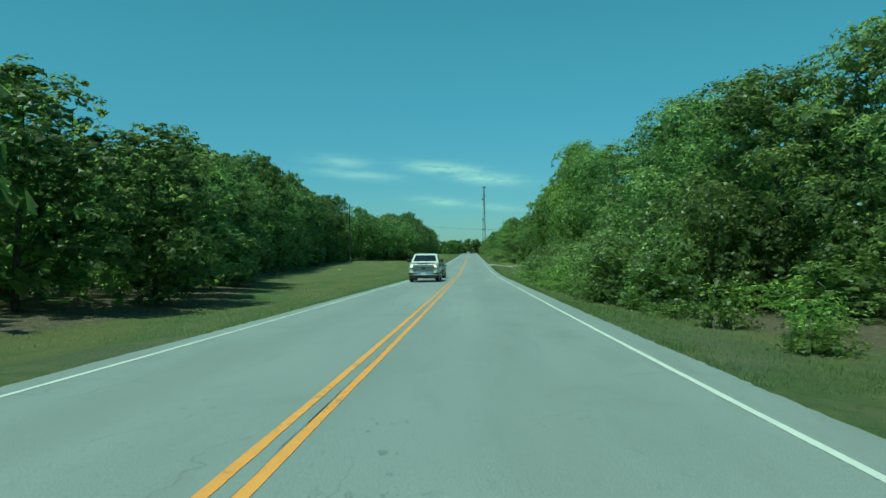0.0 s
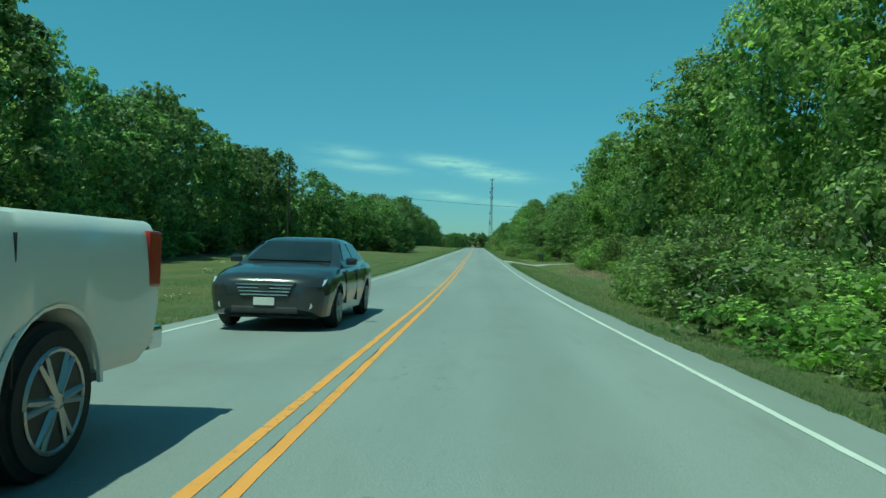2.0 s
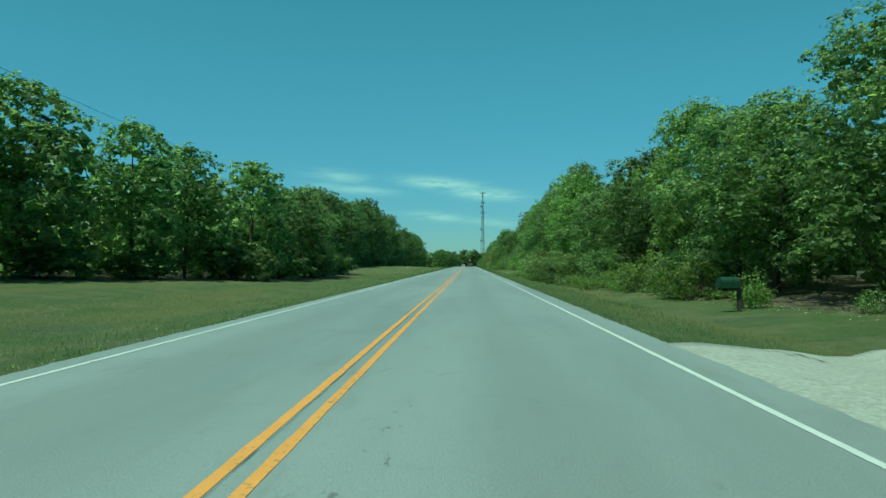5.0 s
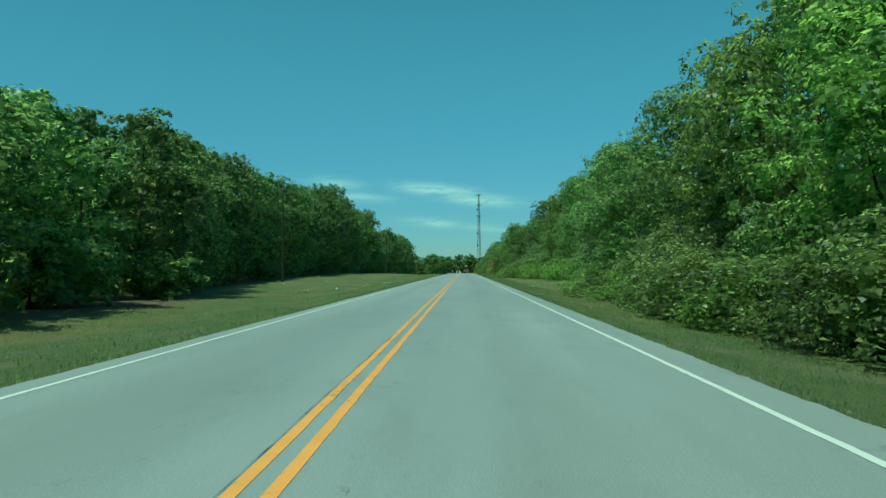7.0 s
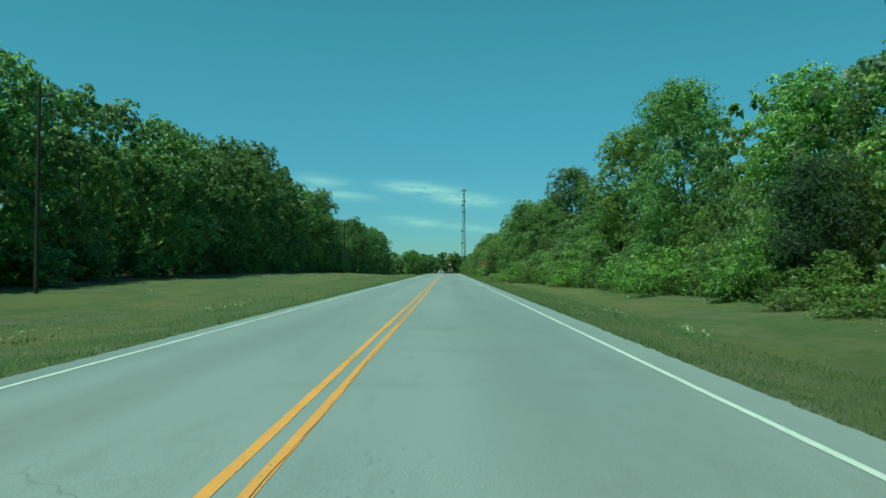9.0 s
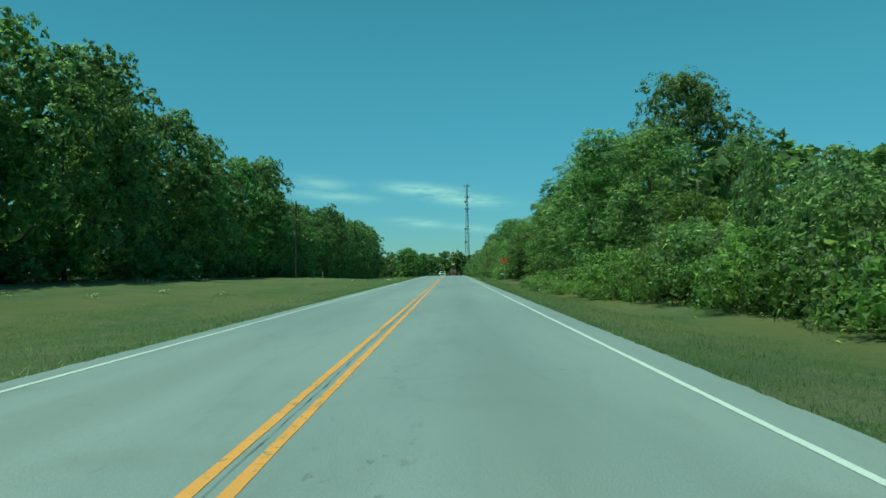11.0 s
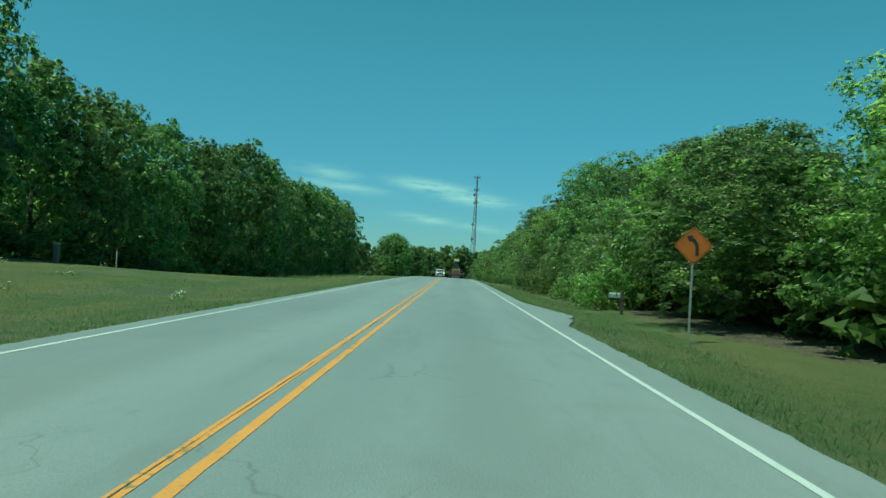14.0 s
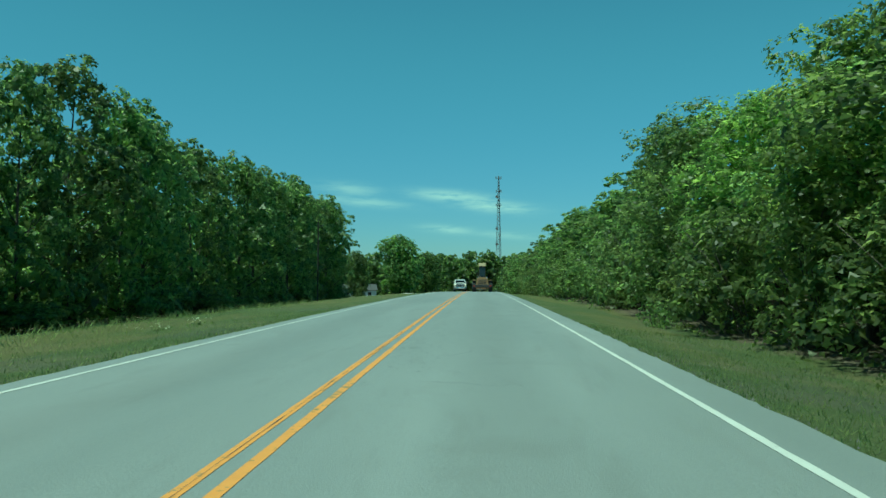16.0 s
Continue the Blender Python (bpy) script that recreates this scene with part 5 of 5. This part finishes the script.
def pickup_truck(at, label, turn=0.0):
    """Crew-cab pickup, its nose at y = 0 and pointing to -y."""
    ob = empty("pickup_truck", at, label, "pickup truck", rz=turn)
    wheels = ((0.98, 0.42), (4.62, 0.42))
    stations = []
    for i in range(98):
        y = 5.86 * i / 97
        w = float(np.interp(y, [0, 0.08, 0.25, 0.5, 5.6, 5.86], [0.86, 0.93, 0.975, 1.0, 1.0, 0.985]))
        w += 0.025 * max(math.exp(-((y - yc) / 0.42) ** 4) for yc, _ in wheels)
        top = float(np.interp(y, [0, 0.06, 0.2, 0.6, 1.45, 4.2, 5.86], [1.12, 1.20, 1.255, 1.29, 1.345, 1.36, 1.37]))
        low = sill(y, float(np.interp(y, [0, 0.3, 5.6, 5.86], [0.62, 0.46, 0.46, 0.56])), wheels, 0.46)
        mid = max(0.82, low + 0.03)
        side = [(w - 0.035, low), (w, mid), (w - 0.008, max(1.05, mid + 0.02)), (w - 0.03, top - 0.10), (w - 0.075, top - 0.025)]
        if y > 4.30:
            side += [(w - 0.11, top - 0.005), (w - 0.16, top - 0.02), (w - 0.17, 0.86), (0.0, 0.86)]
        else:
            side += [(w - 0.16, top), (w - 0.34, top + 0.022), (0.30, top + 0.018), (0.0, top + 0.018)]
        stations.append((y, side))
    rounded(part("body", hull(bmesh.new(), stations), WHITE_PAINT, ob), 38)
    bm = greenhouse(bmesh.new(), [(1.30, 1.38, 4.28, 0.945), (1.40, 1.50, 4.26, 0.925), (1.60, 1.80, 4.20, 0.875), (1.80, 2.12, 4.12, 0.815),
                                  (1.88, 2.28, 4.04, 0.775), (1.925, 2.45, 3.92, 0.70), (1.945, 2.75, 3.70, 0.55)])
    cab = rounded(part("cab", bm, WHITE_PAINT, ob), 40)
    glass = panel("windshield", [(-0.80, 1.50, 1.40), (0.80, 1.50, 1.40), (0.67, 2.14, 1.815), (-0.67, 2.14, 1.815)], GLASS, cab, "dark windshield", 0.012)
    for px in (-0.55, 0.1):
        bm = bmesh.new()
        rod(bm, (px, 1.47, 1.395), (px + 0.50, 1.56, 1.455), 0.012, 0.008, 5)
        part("wiper", bm, TRIM, glass, "black wiper")
    panel("rear_window", [(0.62, 4.19, 1.48), (-0.62, 4.19, 1.48), (-0.56, 4.11, 1.82), (0.56, 4.11, 1.82)], GLASS, cab, "dark rear window", 0.02)
    for s in (-1, 1):
        for y0, y1, lean in ((1.80, 2.92, 0.42), (3.02, 3.98, 0.03)):
            low, high = [(s * 0.922, y0, 1.415), (s * 0.922, y1, 1.415)], [(s * 0.812, y1 - 0.03, 1.81), (s * 0.812, y0 + lean, 1.81)]
            panel("side_window", low + high if s > 0 else [low[1], low[0], high[1], high[0]], GLASS, cab, "dark side window", 0.012)
        bm = bmesh.new()
        box(bm, min(s * 1.04, s * 1.26), max(s * 1.04, s * 1.26), 1.80, 1.92, 1.33, 1.57, 0.045)
        mirror = part("mirror", bm, TRIM, ob, "black door mirror")
        bm = bmesh.new()
        rod(bm, (s * 0.93, 1.90, 1.40), (s * 1.08, 1.88, 1.42), 0.035, 0.03, 8)
        part("mirror_arm", bm, TRIM, mirror)
        # lamp housing: a tall unit that wraps round the corner of the wing, the lit lens in its upper half
        q = [(s * 0.69, -0.012, 0.80), (s * 0.93, 0.075, 0.80), (s * 0.925, 0.10, 1.13), (s * 0.69, -0.006, 1.13)]
        unit = panel("headlight", q if s > 0 else [q[1], q[0], q[3], q[2]], LAMP_OFF, ob, "clear headlight unit with a lit warm lens", 0.03, 0.12)
        bm = bmesh.new()
        rod(bm, (s * 0.79, -0.045, 1.06), (s * 0.79, 0.03, 1.06), 0.058, 0.058, 14)
        part("lens", bm, LAMP_ON, unit, "lit warm lens")
        bm = bmesh.new()
        box(bm, min(s * 0.70, s * 0.90), max(s * 0.70, s * 0.90), -0.03, 0.06, 0.92, 0.965, 0.01)
        part("divider", bm, TRIM, unit)
        bm = bmesh.new()
        box(bm, min(s * 0.60, s * 0.86), max(s * 0.60, s * 0.86), -0.085, -0.04, 0.50, 0.61, 0.03)
        fog = part("fog_light_recess", bm, TRIM, ob, "black fog light recess")
        bm = bmesh.new()
        rod(bm, (s * 0.72, -0.092, 0.555), (s * 0.72, -0.07, 0.555), 0.04, 0.04, 12)
        part("fog_light", bm, LAMP_OFF, fog)
        for yy, _ in wheels:
            wheel(ob, s * 0.875, yy, 0.40, 0.27)
            bm = bmesh.new()
            ring = [(yy + 0.465 * math.cos(a), 0.42 + 0.465 * math.sin(a)) for a in [math.pi * k / 12 for k in range(13)]]
            for (ya, za), (yb, zb) in zip(ring, ring[1:]):
                rod(bm, (s * 1.0, ya, za), (s * 1.0, yb, zb), 0.018, 0.018, 5)
            part("wheel_arch_lip", bm, WHITE_PAINT, ob)
    # grille: a dark mesh with broad bright bars in a bright surround
    bm = bmesh.new()
    box(bm, -0.655, 0.655, -0.02, 0.08, 0.68, 1.17, 0.05)
    grille = part("grille", bm, TRIM, ob, "black grille")
    for z, half in ((0.73, 0.60), (0.82, 0.62), (0.925, 0.63), (1.03, 0.63), (1.12, 0.61)):
        bm = bmesh.new()
        box(bm, -half, half, -0.050, -0.012, z - 0.024, z + 0.024, 0.012)
        part("slat", bm, CHROME_DULL, grille, "bright grille bar")
    bm = bmesh.new()
    bmesh.ops.create_cone(bm, cap_ends=True, segments=24, radius1=1, radius2=1, depth=0.03, matrix=pose(0, -0.062, 0.925, 90, 0, 0) @ Matrix.Diagonal((0.15, 0.062, 1, 1)))
    part("badge", bm, TRIM, grille, "dark oval badge")
    for px in (-0.655, 0.655):
        bm = bmesh.new()
        box(bm, px - 0.03, px + 0.03, -0.035, 0.06, 0.68, 1.18, 0.02)
        part("surround", bm, CHROME_DULL, grille, "bright grille surround")
    # the bumper wraps round the corners
    prof = [(-0.10, 0.47), (-0.115, 0.56), (-0.10, 0.645), (0.0, 0.655), (0.0, 0.47)]
    bm = bmesh.new()
    rows = []
    for u in (-1.0, -0.94, -0.75, -0.4, 0, 0.4, 0.75, 0.94, 1.0):
        back = 0.30 * max(0.0, abs(u) - 0.72) ** 1.2 / 0.28 ** 1.2 * 0.75
        rows.append([bm.verts.new((u, py + back, pz)) for py, pz in prof])
    for a, b in zip(rows, rows[1:]):
        for i in range(5):
            bm.faces.new((a[i], a[(i + 1) % 5], b[(i + 1) % 5], b[i]))
    bm.faces.new(rows[0]), bm.faces.new(rows[-1][::-1])
    bmesh.ops.recalc_face_normals(bm, faces=bm.faces[:])
    rounded(part("bumper", bm, CHROME, ob, "bright steel bumper"), 50)
    bm = bmesh.new()
    box(bm, -0.86, 0.86, -0.05, 0.30, 0.27, 0.47, 0.05, (1.06, 1.0))
    part("air_dam", bm, TRIM, ob, "black lower bumper")
    bm = bmesh.new()
    box(bm, -0.155, 0.155, -0.13, -0.115, 0.49, 0.63, 0.004)
    part("number_plate", bm, PLATE, ob, "pale number plate")
    bm = bmesh.new()
    rows = [[bm.verts.new((u * 0.90, 0.03 + 0.13 * u * u + dy, 1.205 + dz - 0.035 * u ** 4)) for dy, dz in ((0.0, 0.0), (-0.02, 0.055), (0.10, 0.075), (0.11, 0.045))] for u in np.linspace(-1, 1, 13)]
    for a, b in zip(rows, rows[1:]):
        for i in range(4):
            bm.faces.new((a[i], a[(i + 1) % 4], b[(i + 1) % 4], b[i]))
    bmesh.ops.recalc_face_normals(bm, faces=bm.faces[:])
    part("bug_shield", bm, TRIM, ob, "dark shield along the bonnet's edge")
    bm = bmesh.new()
    box(bm, -0.74, 0.74, 0.4, 5.6, 0.34, 0.56)
    part("chassis", bm, TRIM, ob)
    bm = bmesh.new()
    box(bm, -0.83, 0.83, 5.79, 5.885, 0.74, 1.355, 0.02)
    gate = part("tailgate", bm, WHITE_PAINT, ob, "white tailgate")
    bm = bmesh.new()
    box(bm, -0.12, 0.12, 5.88, 5.90, 1.12, 1.20, 0.01)
    part("handle", bm, TRIM, gate)
    bm = bmesh.new()
    box(bm, -0.96, 0.96, 5.82, 6.02, 0.50, 0.66, 0.03)
    part("rear_bumper", bm, CHROME, ob, "bright steel rear bumper")
    for s in (-1, 1):
        bm = bmesh.new()
        box(bm, min(s * 0.84, s * 0.992), max(s * 0.84, s * 0.992), 5.70, 5.885, 0.93, 1.30, 0.02)
        part("tail_light", bm, TAIL, ob, "red tail light")
        for yy in (1.72, 2.97, 4.02, 4.27):
            bm = bmesh.new()
            box(bm, min(s * 0.97, s * 1.002), max(s * 0.97, s * 1.002), yy, yy + 0.010, 0.52, 1.24)
            part("door_seam", bm, TRIM, ob, "dark door seam")
        bm = bmesh.new()
        rod(bm, (s * 1.02, 1.55, 0.40), (s * 1.02, 4.05, 0.40), 0.055, 0.055, 10)
        part("running_board", bm, CHROME_DULL, ob, "bright tubular running board")
        for yy in (2.62, 3.68):
            bm = bmesh.new()
            box(bm, min(s * 0.98, s * 1.025), max(s * 0.98, s * 1.025), yy, yy + 0.22, 1.10, 1.145, 0.015)
            part("door_handle", bm, TRIM, ob)
    return ob


TAIL = speckled("red_tail_lamp", (0.25, 0.015, 0.012), (0.35, 0.02, 0.015), 5, 0.2)


def sedan_car(at, label):
    """Four-door saloon, its nose at y = 0 and pointing to -y."""
    ob = empty("car", at, label, "car")
    wheels = ((0.98, 0.33), (3.90, 0.33))
    stations = []
    for i in range(90):
        y = 5.05 * i / 89
        w = float(np.interp(y, [0, 0.06, 0.16, 0.34, 0.7, 4.2, 4.8, 5.05], [0.60, 0.76, 0.855, 0.91, 0.94, 0.94, 0.91, 0.80]))
        w += 0.016 * max(math.exp(-((y - yc) / 0.36) ** 4) for yc, _ in wheels)
        top = float(np.interp(y, [0, 0.05, 0.18, 0.6, 1.0, 1.40, 4.2, 4.85, 5.05], [0.70, 0.77, 0.835, 0.915, 0.965, 1.005, 1.055, 1.05, 0.90]))
        low = sill(y, float(np.interp(y, [0, 0.2, 4.8, 5.05], [0.34, 0.23, 0.23, 0.36])), wheels, 0.375)
        mid = max(0.52, low + 0.02)
        stations.append((y, [(w - 0.05, low), (w - 0.005, mid), (w, max(0.68, mid + 0.02)), (w - 0.03, top - 0.13), (w - 0.09, top - 0.04), (w - 0.18, top - 0.002),
                             (w * 0.55, top + 0.026), (w * 0.28, top + 0.03), (0.0, top + 0.035)]))
    rounded(part("body", hull(bmesh.new(), stations), BLACK_PAINT, ob), 38)
    bm = greenhouse(bmesh.new(), [(0.96, 1.22, 4.50, 0.875), (1.05, 1.42, 4.34, 0.845), (1.18, 1.70, 4.08, 0.785), (1.30, 1.97, 3.83, 0.725), (1.39, 2.20, 3.58, 0.67),
                                  (1.445, 2.42, 3.36, 0.60), (1.475, 2.68, 3.10, 0.45)], 0.2)
    cab = rounded(part("cab", bm, BLACK_PAINT, ob), 42)
    panel("windshield", [(-0.70, 1.40, 1.05), (0.70, 1.40, 1.05), (0.56, 2.12, 1.375), (-0.56, 2.12, 1.375)], GLASS, cab, "dark windshield", 0.014)
    panel("rear_window", [(0.64, 4.24, 1.10), (-0.64, 4.24, 1.10), (-0.54, 3.66, 1.37), (0.54, 3.66, 1.37)], GLASS, cab, "dark rear window", 0.014)
    for s in (-1, 1):
        for y0, y1, a, b in ((1.72, 2.66, 0.50, 0.03), (2.74, 3.82, 0.0, 0.38)):
            low, high = [(s * 0.838, y0, 1.075), (s * 0.838, y1, 1.075)], [(s * 0.682, y1 - b, 1.375), (s * 0.682, y0 + a, 1.375)]
            panel("side_window", low + high if s > 0 else [low[1], low[0], high[1], high[0]], GLASS, cab, "dark side window", 0.012)
        bm = bmesh.new()
        box(bm, min(s * 0.90, s * 1.09), max(s * 0.90, s * 1.09), 1.66, 1.78, 1.00, 1.125, 0.04)
        part("mirror", bm, BLACK_PAINT, ob, "black door mirror")
        q = [(s * 0.53, 0.045, 0.665), (s * 0.84, 0.20, 0.70), (s * 0.865, 0.34, 0.785), (s * 0.56, 0.10, 0.745)]
        panel("headlight", q if s > 0 else [q[1], q[0], q[3], q[2]], LAMP_OFF, ob, "clear headlight", 0.02, 0.05)
        bm = bmesh.new()
        rod(bm, (s * 0.66, 0.04, 0.40), (s * 0.66, 0.10, 0.40), 0.05, 0.05, 12)
        part("fog_light", bm, LAMP_OFF, ob)
        for yy, _ in wheels:
            wheel(ob, s * 0.825, yy, 0.335, 0.23)
        bm = bmesh.new()
        box(bm, min(s * 0.52, s * 0.80), max(s * 0.52, s * 0.80), 4.86, 5.00, 0.80, 0.93, 0.03)
        part("tail_light", bm, TAIL, ob, "red tail light")
        for yy in (1.62, 2.70, 3.72):
            bm = bmesh.new()
            box(bm, min(s * 0.91, s * 0.942), max(s * 0.91, s * 0.942), yy, yy + 0.008, 0.36, 0.92)
            part("door_seam", bm, TRIM, ob, "dark door seam")
    verts = [(-0.46, -0.012, 0.735), (0.46, -0.012, 0.735), (0.36, -0.012, 0.53), (-0.36, -0.012, 0.53)]
    grille = panel("grille", verts[::-1], TRIM, ob, "black grille", 0.004, 0.05)
    for k in range(4):
        z = 0.555 + 0.05 * k
        half = 0.36 + (z - 0.53) * 0.49 - 0.02
        bm = bmesh.new()
        box(bm, -half, half, -0.035, -0.008, z - 0.011, z + 0.011, 0.006)
        part("slat", bm, CHROME, grille, "bright grille bar")
    bm = bmesh.new()
    bmesh.ops.create_cone(bm, cap_ends=True, segments=20, radius1=1, radius2=1, depth=0.02, matrix=pose(0, -0.042, 0.655, 90, 0, 0) @ Matrix.Diagonal((0.085, 0.035, 1, 1)))
    part("badge", bm, TRIM, grille, "dark oval badge")
    bm = bmesh.new()
    box(bm, -0.155, 0.155, -0.03, -0.005, 0.40, 0.515, 0.004)
    part("number_plate", bm, PLATE, ob, "pale number plate")
    bm = bmesh.new()
    box(bm, -0.50, 0.50, -0.012, 0.14, 0.28, 0.385, 0.03)
    part("air_dam", bm, TRIM, ob)
    bm = bmesh.new()
    box(bm, -0.70, 0.70, 0.4, 4.8, 0.18, 0.34)
    part("chassis", bm, TRIM, ob)
    return ob


def work_machine(at):
    """A wheeled site machine seen from behind, its tail at y = 0."""
    ob = empty("site_machine", at, "dusty tan wheeled site machine with narrow cab and pale roof", "construction vehicle")
    bm = slab(bmesh.new(), [(0.0, 0.85), (0.15, 1.75), (1.5, 1.95), (1.5, 0.75)], 0.92, 0.12, 0, 0.07)
    cover = part("engine_cover", bm, YELLOW_PAINT, ob)
    for k in range(5):
        bm = bmesh.new()
        box(bm, -0.55, 0.55, -0.005 + 0.026 * k, 0.02 + 0.026 * k, 1.0 + 0.13 * k, 1.06 + 0.13 * k, 0.005)
        part("grille_bar", bm, TRIM, cover)
    bm = bmesh.new()
    box(bm, -0.55, 0.55, 1.4, 4.2, 0.70, 1.25, 0.06)
    part("chassis", bm, TRIM, ob)
    bm = bmesh.new()
    box(bm, -1.05, 1.05, -0.25, 0.05, 0.55, 0.92, 0.05)
    part("counterweight", bm, TRIM, ob, "dark counterweight")
    bm = bmesh.new()
    box(bm, -0.48, 0.48, 1.3, 2.7, 1.6, 3.35, 0.08, (0.86, 0.9))
    cab = part("cab", bm, TRIM, ob, "dark glazed cab")
    panel("window", [(-0.36, 1.33, 1.95), (0.36, 1.33, 1.95), (0.34, 1.36, 3.2), (-0.34, 1.36, 3.2)], GLASS, cab, "", 0.03)
    bm = bmesh.new()
    box(bm, -0.50, 0.50, 1.1, 2.8, 3.35, 3.78, 0.06, (0.94, 0.96))
    part("canopy", bm, TAN, ob, "pale tan roof")
    bm = bmesh.new()
    rod(bm, (-0.62, 0.7, 1.8), (-0.62, 0.7, 2.6), 0.06, 0.05, 8)
    part("exhaust", bm, TRIM, ob)
    for s in (-1, 1):
        for y in (0.85, 3.7):
            wheel(ob, s * 1.08, y, 0.72, 0.5)
        bm = bmesh.new()
        box(bm, min(s * 0.78, s * 1.32), max(s * 0.78, s * 1.32), 0.1, 1.6, 1.46, 1.56, 0.03)
        part("fender", bm, YELLOW_PAINT, ob)
        bm = bmesh.new()
        box(bm, min(s * 0.98, s * 1.14), max(s * 0.98, s * 1.14), -0.28, -0.22, 0.68, 0.82, 0.01)
        part("tail_light", bm, TAIL, ob, "red tail light")
        bm = bmesh.new()
        box(bm, min(s * 0.35, s * 0.5), max(s * 0.35, s * 0.5), 3.4, 5.2, 0.9, 1.2, 0.04)
        part("loader_arm", bm, YELLOW_PAINT, ob)
    bm = slab(bmesh.new(), [(5.0, 0.35), (5.7, 0.3), (5.75, 0.4), (5.2, 0.5), (5.2, 1.1), (5.0, 1.1)], 1.25, 0, 0, 0.0)
    part("bucket", bm, YELLOW_PAINT, ob)
    return ob


def on_road(u, y):
    return (road_x(y) + u, y, road_z(y) - 0.012 * abs(u))


def tilt_to_road(ob, y):
    """Lean a vehicle with the road's slope."""
    slope = math.degrees(math.atan((road_z(y + 4) - road_z(y)) / 4.0))
    ob.matrix_basis = ob.matrix_basis @ pose(0, 0, 0, slope, 0, 0)


truck = pickup_truck(on_road(-1.85, 49.2), "white crew-cab pickup truck with lit headlights on the road")
tilt_to_road(truck, 49.2)
sedan = sedan_car(on_road(-1.85, 61.0), "black four-door saloon car behind a pickup truck")
tilt_to_road(sedan, 61.0)
far_truck = copy_thing(truck, pose(*on_road(-1.3, 506.0), 0, 0, 1.5))
tagged(far_truck, "white pickup truck with lit headlights on the far crest")
tilt_to_road(far_truck, 506.0)
machine = work_machine(on_road(2.1, 486.0))
tilt_to_road(machine, 486.0)
far_house(-41.0, 650.0)
